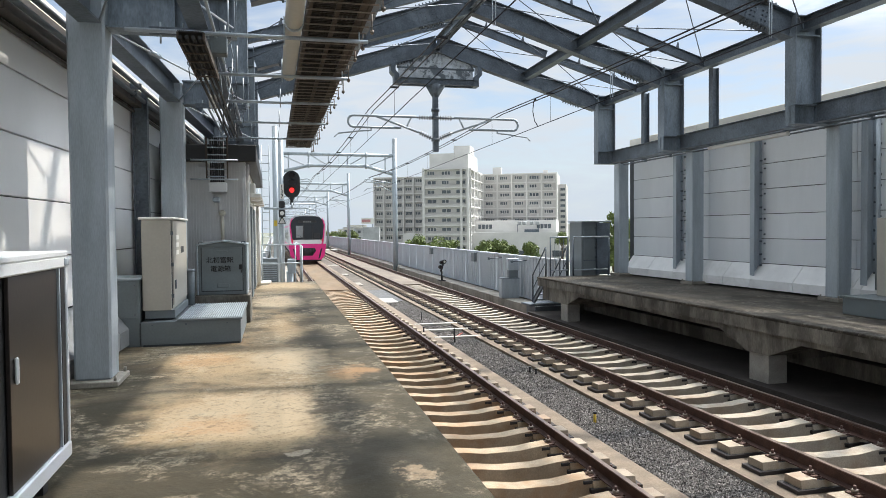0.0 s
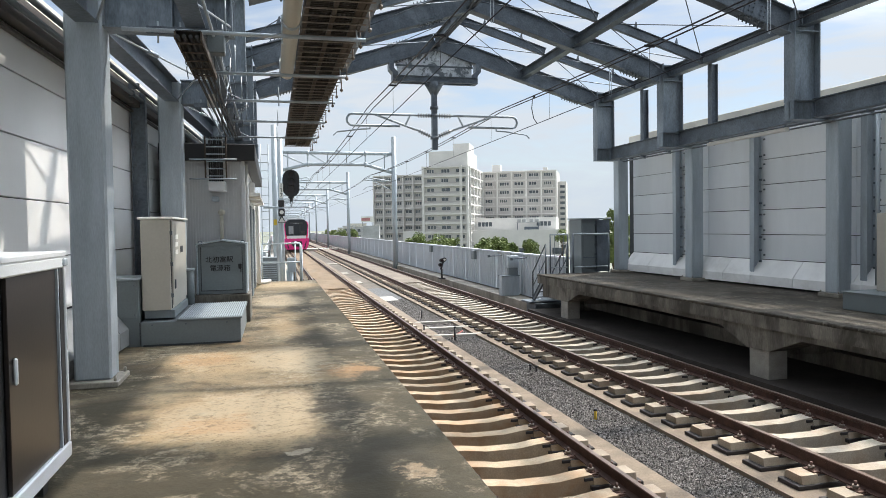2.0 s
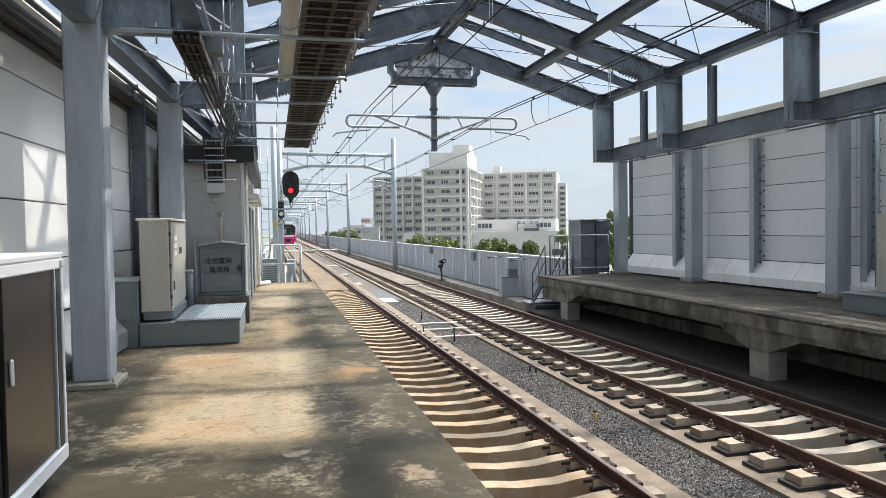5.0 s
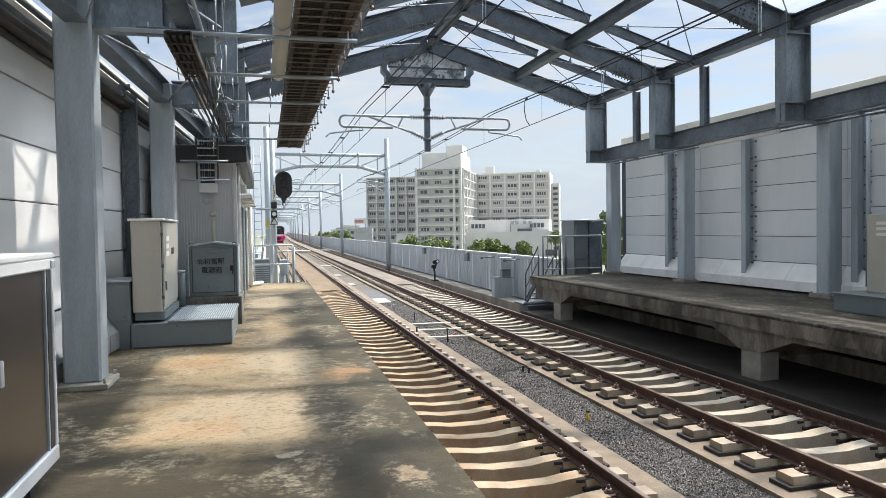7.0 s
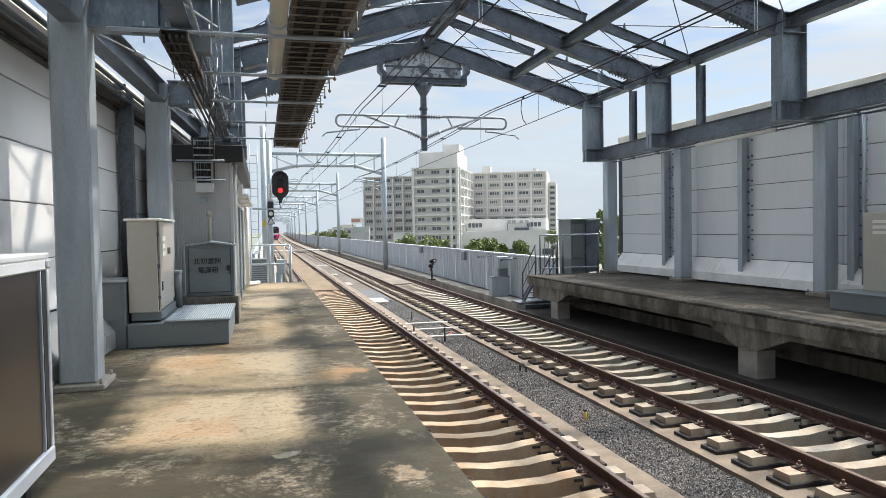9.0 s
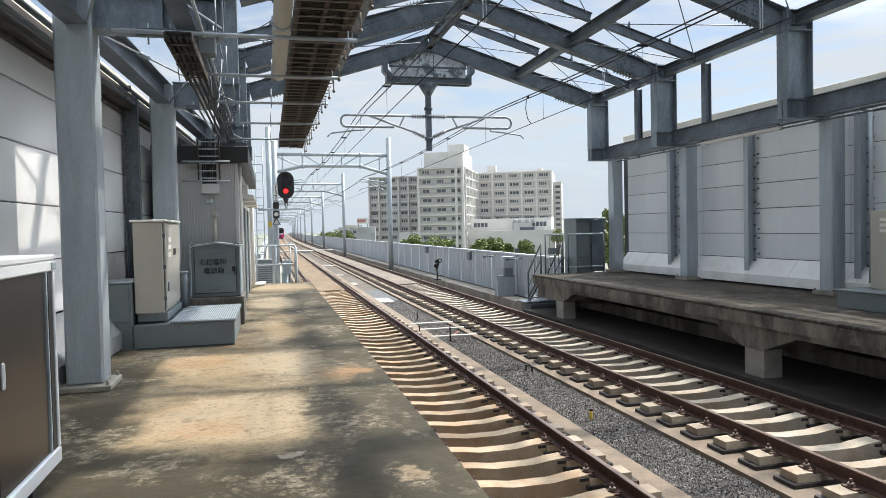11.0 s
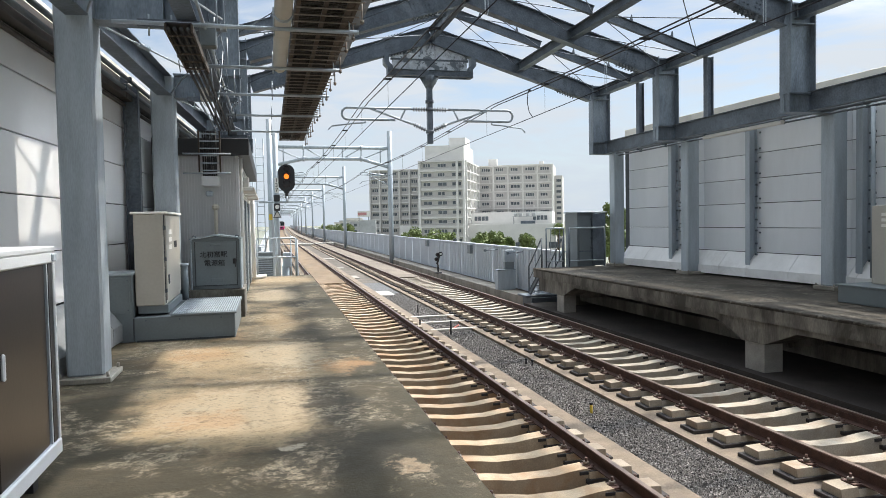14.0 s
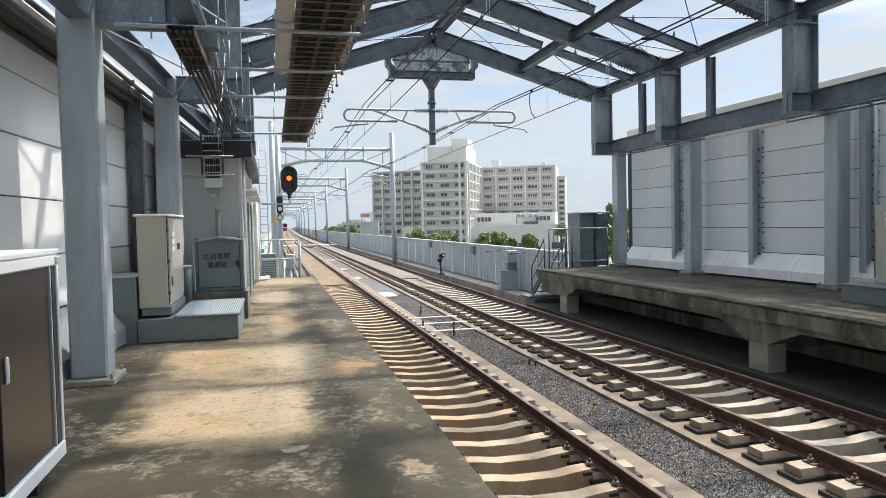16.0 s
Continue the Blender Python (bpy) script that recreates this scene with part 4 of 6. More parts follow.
def shed():
    s = thing("equipment_room", "grey ribbed metal equipment room standing on the platform", "shed")
    part("core", boxm(-1.78, -0.47, 12.53, 20.0, 0, 2.62), RIB, s)
    bm = bmesh.new()
    for i in range(29):
        x = -1.77 + i * 0.0448
        box(bm, x, x + 0.023, 12.508, 12.53, 0.02, 2.6)
    part("ribbed_front", bm, RIB, s)
    part("corner_trim", boxm(-0.50, -0.44, 12.48, 12.56, 0, 2.62, bev=0.006), RIB, s)
    bm = bmesh.new()
    for i in range(100):
        y = 12.58 + i * 0.074
        box(bm, -0.47, -0.45, y, y + 0.037, 0.02, 2.6)
    # Whiter than the front ribs: sun on this side put into the colour
    part("ribbed_side", bm, WHITE, s)
    part("fascia", boxm(-1.8, -0.26, 12.35, 20.1, 2.62, 2.9, bev=0.01), BLACK, s, "dark roof fascia")
    for y in (13.3, 15.2, 17.3):
        part("door", boxm(-0.455, -0.42, y, y + 0.9, 0.05, 1.95, bev=0.006), PLATE, s)
        part("awning", boxm(-0.45, -0.2, y - 0.1, y + 1.0, 2.05, 2.12, bev=0.01), WHITE, s)
    part("wall_lamp", boxm(-0.45, -0.33, 14.6, 14.8, 2.15, 2.4, bev=0.02), WHITE, s)
    p = part("vent_pipe", path_tube(bmesh.new(), [(-0.83, 12.44, 1.1), (-0.83, 12.44, 1.72)], 0.032, 10), DUCT, s)
    part("vent_hood", boxm(-0.885, -0.775, 12.38, 12.5, 1.70, 1.80, bev=0.03), DUCT, p)
    part("wall_fixture", boxm(-0.98, -0.86, 12.36, 12.5, 1.93, 2.02, bev=0.02), GALV_LT, s)
    part("drain_pipe", path_tube(bmesh.new(), [(-0.36, 18.4, 2.2), (-0.36, 18.4, 0.12), (-0.36, 19.1, 0.06), (-0.10, 19.5, 0.06)], 0.055, 10), WHITE, s, "white drain pipe bent at its foot")
    part("drain_pipe", path_tube(bmesh.new(), [(-0.41, 12.7, 0.0), (-0.41, 12.7, 2.6)], 0.03, 8), WHITE, s)


shed()


# ---- overhead cable rack and pipes ----
RUNG = mat("weathered_rack_rung", (0.21, 0.185, 0.16), 0.6, 0.3, 0.25, 6, 60, 0.15, stain=0.5, stain_col=(0.16, 0.10, 0.07))
LINER = mat("dark_rusted_liner", (0.018, 0.015, 0.013), 0.8, 0.1, 0.3, 6, 60, 0.2)


def cable_rack():
    r = thing("cable_rack", "rusty brown cable rack full of black cables hung under the roof", "cable rack")
    x0, x1, z, y0, y1 = 0.31, 0.77, 3.18, -5.0, 15.05
    for x in (x0, x1):
        part("side_rail", boxm(x - 0.015, x + 0.015, y0, y1, z, z + 0.1), RACKM, r)
    y = y0
    rung = None
    while y < y1:
        if rung is None:
            rung = part("rung", boxm(x0 - 0.03, x1 + 0.05, 0, 0.016, z - 0.009, z), RUNG, r)
            rung.location = (0, y, 0)
        else:
            part("rung", rung.data, None, r).location = (0, y, 0)
        y += 0.2
    rng = random.Random(3)
    for i in range(11):
        xx = x0 + 0.04 + i * 0.038
        pts = [(xx + rng.uniform(-0.008, 0.008), y0 + (y1 - y0) * k / 12, z + 0.03 + rng.uniform(0, 0.02)) for k in range(13)]
        part("cable", path_tube(bmesh.new(), pts, 0.016, 6), CABLE, r, "black cable")
    # corrugated sleeves round the cables, one dark run on each side of a bare brown strip
    for xa, xb in ((x0 + 0.02, x0 + 0.195), (x0 + 0.24, x1 - 0.08)):
        bm = bmesh.new()
        y = y0
        while y < y1:
            if rng.random() < 0.86:
                box(bm, xa, xb, y, y + 0.02, z + 0.010, z + 0.016)
            y += 0.045
        tagged(part("corrugated_liner", bm, LINER, r), kind="stuff")
    part("centre_strip", boxm(x0 + 0.2, x0 + 0.235, y0, y1, z + 0.004, z + 0.012), RACKM, r, "bare brown steel strip")
    part("edge_strip", boxm(x1 - 0.075, x1 - 0.02, y0, y1, z + 0.004, z + 0.012), RACKM, r, "bare brown steel strip")
    part("cover", boxm(x0 - 0.02, x1 + 0.02, y0, y1, z + 0.1, z + 0.115), BLACK, r)
    y = y0 + 0.5
    while y < y1:
        ln = 0.09 + 0.10 * rng.random()
        part("hanger_bolt", tube(bmesh.new(), (x1 + 0.035, y, z - ln), (x1 + 0.035, y, z + 0.02), 0.007, 6), RUNG, r)
        part("nut", tube(bmesh.new(), (x1 + 0.035, y, z - ln + 0.01), (x1 + 0.035, y, z - ln + 0.035), 0.018, 6), RUNG, r)
        y += 0.6


cable_rack()
d = thing("cable_duct", "cream round duct along the cable rack", "duct")
part("pipe", path_tube(bmesh.new(), [(0.2, -5, 3.22), (0.2, 8.2, 3.22)], 0.075, 14), DUCT, d)
for y in (2.0, 6.1):
    part("clamp", tube(bmesh.new(), (0.2, y, 3.22), (0.2, y + 0.05, 3.22), 0.085, 14), GALV_LT, d)
for y, xa, xb in ((-1.0, -0.5, 0.9), (1.2, -0.5, 0.9), (3.9, -0.5, 0.88), (6.2, -1.15, 0.84), (7.75, -0.62, 0.84), (9.35, -0.55, 0.84), (11.1, -0.55, 0.84), (13.0, -1.0, 0.84)):
    c = thing("support_pipe", "galvanised cross pipe that carries the cable rack", "pipe", group="rack support pipes")
    part("pipe", tube(bmesh.new(), (xa, y, 3.1), (xb, y, 3.1), 0.018, 10), GALV_LT, c)
    for x in (xb - 0.08, 0.12):
        part("hanger_bolt", tube(bmesh.new(), (x, y, 3.04), (x, y, 3.28), 0.008, 6), GALV_LT, c)
    for x in (-0.34, ):
        part("hanger_rod", tube(bmesh.new(), (x, y, 3.1), (x, y, 3.4), 0.008, 6), GALV_LT, c)

# smaller ladder rack that drops to the equipment room
c = thing("ladder_rack", "narrow brown ladder rack with cables dropping to the equipment room", "cable rack")
for x in (-0.72, -0.52):
    part("side_rail", boxm(x - 0.008, x + 0.008, 6.0, 7.6, 2.99, 3.05), RACKM, c)
for i in range(5):
    part("rung", boxm(-0.72, -0.52, 6.1 + i * 0.31, 6.12 + i * 0.31, 2.975, 2.985), RACKM, c)
for k in range(4):
    bm = path_tube(bmesh.new(), [(-0.70 + k * 0.05, 6.0, 3.01), (-0.70 + k * 0.05, 12.2, 3.01)], 0.016, 6)
    part("cable", bm, CABLE, c)
part("tray_sheet", boxm(-0.72, -0.52, 6.0, 7.6, 3.05, 3.06), BLACK, c)
for x in (-1.05, -0.72):
    part("drop_rail", boxm(x - 0.012, x + 0.012, 12.18, 12.26, 2.3, 3.0), RACKM, c)
for i in range(6):
    part("drop_rung", boxm(-1.05, -0.72, 12.19, 12.21, 2.34 + i * 0.12, 2.36 + i * 0.12), GALV_LT, c)
for i in range(7):
    x = -0.985 + 0.033 * i
    part("cable", tube(bmesh.new(), (x, 12.245, 2.25), (x + 0.004 * (i % 3 - 1), 12.245, 3.0), 0.0155, 6), CABLE, c)
part("outlet_box", boxm(-1.02, -0.74, 12.2, 12.5, 2.1, 2.26, bev=0.01), RIB, c)
for z in (2.3, 2.62):
    part("cross_pipe", tube(bmesh.new(), (-1.3, 12.16, z), (-0.55, 12.16, z), 0.014, 6), GALV_LT, c)

# hanging cables, conduits and rods in the left eaves
c = thing("conduit_bundle", "grey conduits and thin hanging cables under the eaves", "conduit")
for x, z, y0, y1 in ((-0.5, 3.3, 5, 12.3), (-0.95, 3.36, 11.6, 15.8)):
    part("conduit", tube(bmesh.new(), (x, y0, z), (x, y1, z), 0.016, 6), GALV_LT, c)
rng = random.Random(8)
for i in range(12):
    x, y = -0.62 + rng.uniform(-0.25, 0.2), rng.uniform(7.0, 12.2)
    sag, ln, dx = rng.uniform(0.15, 0.45), rng.uniform(0.3, 1.2), rng.uniform(-0.1, 0.15)
    pts = [(x + dx * k / 8, y + ln * k / 8, 3.34 - 4 * sag * (k / 8) * (1 - k / 8)) for k in range(9)]
    part("hanging_cable", path_tube(bmesh.new(), pts, 0.006, 5), GALV_LT if i % 2 else CABLE, c)
part("junction_box", boxm(-0.56, -0.4, 7.05, 7.2, 3.14, 3.36, bev=0.01), PLATE, c)
part("junction_box", boxm(-0.9, -0.78, 11.0, 11.12, 3.3, 3.48, bev=0.01), DUCT, c)
for y0, y1 in zip(FRAMES[1:5], FRAMES[2:6]):
    c = thing("eaves_tie_rod", "steel tie rod with a turnbuckle bracing the eaves", "tie rod", group="eaves tie rods")
    a, b = Vector((left_col(y0) + 0.12, y0 + 0.15, 3.42)), Vector((-0.35, y1 - 0.15, 3.42))
    part("rod", tube(bmesh.new(), a, b, 0.011, 6), GALV_LT, c)
    m = a + (b - a) * 0.22
    part("turnbuckle", tube(bmesh.new(), m, m + (b - a).normalized() * 0.22, 0.028, 8), GALV_LT, c)
    c = thing("eaves_tie_rod", "steel tie rod with a turnbuckle bracing the eaves", "tie rod", group="eaves tie rods")
    a, b = Vector((-0.35, y0 + 0.15, 3.42)), Vector((left_col(y1) + 0.12, y1 - 0.15, 3.42))
    part("rod", tube(bmesh.new(), a, b, 0.011, 6), GALV_LT, c)


# ---- platform end rail, and things on the far platform ----
def railing(x0, x1, y, z0, h, label, dirx=True, posts=3, mid=1, x=None, r=0.022):
    c = thing("railing", label, "railing")
    P = (lambda u, z: (u, y, z)) if dirx else (lambda u, z: (x, u, z))
    for k in range(posts):
        u = x0 + (x1 - x0) * k / (posts - 1)
        part("post", tube(bmesh.new(), P(u, z0), P(u, z0 + h), r, 8), GALV_LT, c)
    for k in range(mid + 1):
        z = z0 + h - k * h / (mid + 1)
        part("rail", tube(bmesh.new(), P(x0, z), P(x1, z), r, 8), GALV_LT, c)
    return c


railing(-0.3, 0.74, 20.0, 0.0, 1.05, "galvanised pipe railing across the platform end", posts=3, mid=1)
railing(20.0, 26.0, 0, -1.1, 2.1, "galvanised pipe railing beside the line beyond the platform end", dirx=False, posts=2, mid=0, x=0.78)
def frame_panel(x0, x1, bars, label):
    """Welded railing panel: two posts, top and bottom rail, upright bars."""
    c = thing("railing", label, "railing", group="railing panels")
    y = 19.75
    for x in (x0, x1):
        part("post", tube(bmesh.new(), (x, y, FPZ), (x, y, 1.17), 0.024, 8), GALV, c)
        part("foot_plate", boxm(x - 0.05, x + 0.05, y - 0.05, y + 0.05, FPZ, FPZ + 0.012), GALV, c)
    part("top_rail", tube(bmesh.new(), (x0, y, 1.165), (x1, y, 1.165), 0.024, 8), GALV_LT, c)
    part("bottom_rail", tube(bmesh.new(), (x0, y, 0.17), (x1, y, 0.17), 0.02, 8), GALV_LT, c)
    for k in range(bars):
        x = x0 + (x1 - x0) * (k + 1) / (bars + 1)
        part("bar", tube(bmesh.new(), (x, y, 0.17), (x, y, 1.165), 0.01, 6), GALV, c)


frame_panel(8.12, 8.69, 3, "grey railing panel with upright bars above the steel steps")
frame_panel(8.86, 10.03, 0, "grey steel pipe railing frame across the far platform's end")


def steps():
    c = thing("steel_steps", "dark steel steps with pipe handrails down to the track bed", "stairs")
    x0, x1 = 8.0, 8.68
    for x in (x0, x1):
        bm = bmesh.new()
        hbeam(bm, (x, 19.86, FPZ - 0.08), (x, 20.92, -0.92), 0.05, 0.16, 0.01)
        part("stringer", bm, BOLT, c)
        part("handrail", path_tube(bmesh.new(), [(x, 19.83, FPZ), (x, 19.83, 0.87), (x, 20.93, -0.04), (x, 20.93, -0.9)], 0.024, 8), BOLT, c)
        part("mid_rail", tube(bmesh.new(), (x, 19.83, 0.42), (x, 20.93, -0.48), 0.016, 8), BOLT, c)
        part("baluster", tube(bmesh.new(), (x, 20.38, 0.42), (x, 20.38, -0.45), 0.016, 8), BOLT, c)
    for i in range(4):
        part("tread", boxm(x0, x1, 19.93 + i * 0.22, 20.15 + i * 0.22, FPZ - 0.22 - i * 0.19, FPZ - 0.19 - i * 0.19), GALV, c)
    part("landing", boxm(x0 - 0.28, x1 + 0.12, 20.5, 21.25, -0.98, -0.92, bev=0.01), BOLT, c)
    part("landing_block", boxm(x0 - 0.14, x1 + 0.1, 20.35, 21.15, -1.32, -0.982, bev=0.015), BOLT, c)


steps()


def end_cabinet():
    c = thing("steel_locker", "grey steel locker with a bolted door at the far platform's end", "cabinet")
    part("body", boxm(9.25, 9.85, 20.0, 20.9, -1.1, 1.62, bev=0.01), PLATE, c)
    part("side_pocket", boxm(9.72, 10.15, 19.9, 20.1, 0, 1.6), GALV, c)
    part("door", boxm(9.29, 9.7, 19.96, 20.0, 0.1, 1.5, bev=0.006), PLATE, c)
    for z in (0.5, 0.8, 1.1, 1.4):
        part("hinge", boxm(9.66, 9.73, 19.93, 19.97, z, z + 0.06), BOLT, c)
    part("cross_strap", boxm(9.28, 9.7, 19.945, 19.962, 0.42, 0.46), GALV, c)
    part("roof", boxm(9.2, 10.2, 19.88, 20.95, 1.62, 1.66, bev=0.006), GALV_LT, c)


end_cabinet()
c = thing("relay_cabinet", "pale grey steel relay cabinet with notices on a grey plinth box", "electric cabinet")
part("body", boxm(9.68, 10.4, 8.1, 9.55, 0.285, 1.57, bev=0.01), CREAM, c)
for z in (1.40, 1.31, 1.22):
    part("notice", boxm(9.73, 9.95, 8.09, 8.102, z, z + 0.05), WHITE, c)
    part("notice", boxm(9.668, 9.68, 9.1, 9.35, z, z + 0.05), WHITE, c)
c = thing("plinth_box", "low grey steel box under the relay cabinet", "equipment box")
part("body", boxm(9.2, 10.55, 6.5, 9.75, FPZ, 0.26, bev=0.01), PLATE, c)
part("lid", boxm(9.17, 10.58, 6.47, 9.78, 0.26, 0.285, bev=0.006), PLATE, c)
for y0, y1 in ((11.7, 15.2), (4.0, 8.6)):
    c = thing("tube_lamp", "unlit white tube lamp under the eaves beam", "lamp", group="tube lamps")
    part("tube", tube(bmesh.new(), (10.0, y0 + 0.3, 3.29), (10.0, y1 - 0.6, 3.29), 0.045, 10), WHITE, c)
    for y in (y0 + 0.35, y1 - 0.65):
        part("bracket", boxm(9.97, 10.03, y, y + 0.04, 3.3, 3.372), GALV, c)
for x, z, r in ((10.28, 3.40, 0.03), (10.36, 3.34, 0.02), (10.5, 3.46, 0.035)):
    c = thing("eaves_conduit", "dark conduit pipe under the far eaves beam", "conduit", group="eaves conduits")
    part("pipe", tube(bmesh.new(), (x, -4.0, z), (x, 19.4, z), r, 8), BOLT, c)
    for y in (9.2, 10.3, 12.4, 13.6, 14.9, 16.8, 18.1):
        part("clamp", boxm(x - r - 0.012, x + r + 0.012, y, y + 0.03, z - r - 0.012, z + r + 0.05, bev=0.004), GALV, c)
for ym in [f + 1.2 for f in FRAMES[2:5]]:
    c = thing("rain_pipe", "white rain pipe against the far wall", "pipe", group="rain pipes")
    part("pipe", tube(bmesh.new(), (right_col(ym) + 0.2, FRAMES[4] - 0.75 + (ym - 12.6), 0.25), (right_col(ym) + 0.2, FRAMES[4] - 0.75 + (ym - 12.6), 3.5), 0.04, 10), GALV_LT, c)

for o, z in ((0.19, 3.36), (0.25, 3.46)):
    c = thing("wall_conduit", "dark conduit pipe along the top of the wall", "conduit", group="wall conduits")
    part("pipe", path_tube(bmesh.new(), [(left_col(y) - 0.53 + o, y, z) for y in (-6.5, 19.5)], 0.03, 8), BOLT, c)
    for y in (1.0, 3.0, 5.0, 8.6, 10.5):
        part("clamp", boxm(left_col(y) - 0.54, left_col(y) - 0.49 + o, y - 0.02, y + 0.02, z - 0.04, z + 0.04), BOLT, c)

c = thing("wall_channel", "dark brown steel channel along the top of the panel wall", "channel")
for k in range(6):
    ya, yb = -6.8 + k * 4.4, -6.8 + (k + 1) * 4.4 - 0.01
    ym = (ya + yb) / 2
    ob = part("channel_length", boxm(-0.06, 0.08, -(yb - ya) / 2, (yb - ya) / 2, 3.27, 3.5, bev=0.006), CHAN, c)
    ob.matrix_basis = pose(left_col(ym) - 0.46, ym, 0, 0, 0, -math.degrees(math.atan(0.049)))
    ob = part("channel_lip", boxm(-0.02, 0.03, -(yb - ya) / 2, (yb - ya) / 2, 3.2, 3.23), CHAN, c)
    ob.matrix_basis = pose(left_col(ym) - 0.50, ym, 0, 0, 0, -math.degrees(math.atan(0.049)))

for x, y, z0, z1 in ((-0.9, 8.6, 3.62, 3.2), (-0.5, 7.2, 3.6, 3.02), (-0.42, 8.1, 3.5, 3.0), (-0.46, 9.6, 3.5, 2.98), (-0.38, 10.6, 3.5, 2.95), (-0.5, 11.6, 3.45, 2.9)):
    c = thing("drop_wire", "thin slack drop wire with a small ring under the eaves", "wire", group="drop wires")
    part("wire", path_tube(bmesh.new(), [(x, y, z0), (x + 0.03, y, z0 + (z1 - z0) * 0.35), (x - 0.015, y, z0 + (z1 - z0) * 0.7), (x, y, z1)], 0.006, 5), BOLT, c)
    zr = z0 + (z1 - z0) * 0.55
    part("ring", path_tube(bmesh.new(), [(x + 0.03 * math.cos(q * 0.785), y, zr + 0.03 * math.sin(q * 0.785)) for q in range(9)], 0.007, 5), BOLT, c)

# shade plate, cleats and clamps where the cable route crosses the brackets
for y in (7.12, 11.2, 15.75):
    c = thing("cable_cleat", "galvanised angle cleat with bolts carrying cables", "bracket", group="cable cleats")
    part("angle", boxm(-1.1, -0.36, y - 0.06, y, 3.30, 3.37, bev=0.004), GALV, c)
    for x in (-1.0, -0.8, -0.6, -0.42):
        part("bolt", tube(bmesh.new(), (x, y - 0.03, 3.22), (x, y - 0.03, 3.42), 0.009, 6), GALV_LT, c)
c = thing("eaves_junction_box", "small cream junction box on the eaves bracket", "junction box")
part("body", boxm(-0.98, -0.82, 11.1, 11.24, 3.73, 3.86, bev=0.015), DUCT, c)


# ---- overhead line in the station ----
INSUL = mat("brown_insulator", (0.30, 0.32, 0.34), 0.35, 0, 0.1)


SHEET = mat("mottled_galvanised_sheet", (0.56, 0.60, 0.64), 0.45, 0.2, 0.25, 6, 70, 0.1, stain=0.9, stain_col=(0.10, 0.12, 0.14), stain_edge=(0.52, 0.58))


def insulator(bm, p, d, n=5, r=0.075):
    p, d = Vector(p), Vector(d).normalized()
    for i in range(n):
        tube(bm, p + d * (i * 0.075), p + d * (i * 0.075 + 0.03), r, 10, r * 0.6)
    tube(bm, p - d * 0.05, p + d * (n * 0.075 + 0.05), 0.025, 8)
    return bm


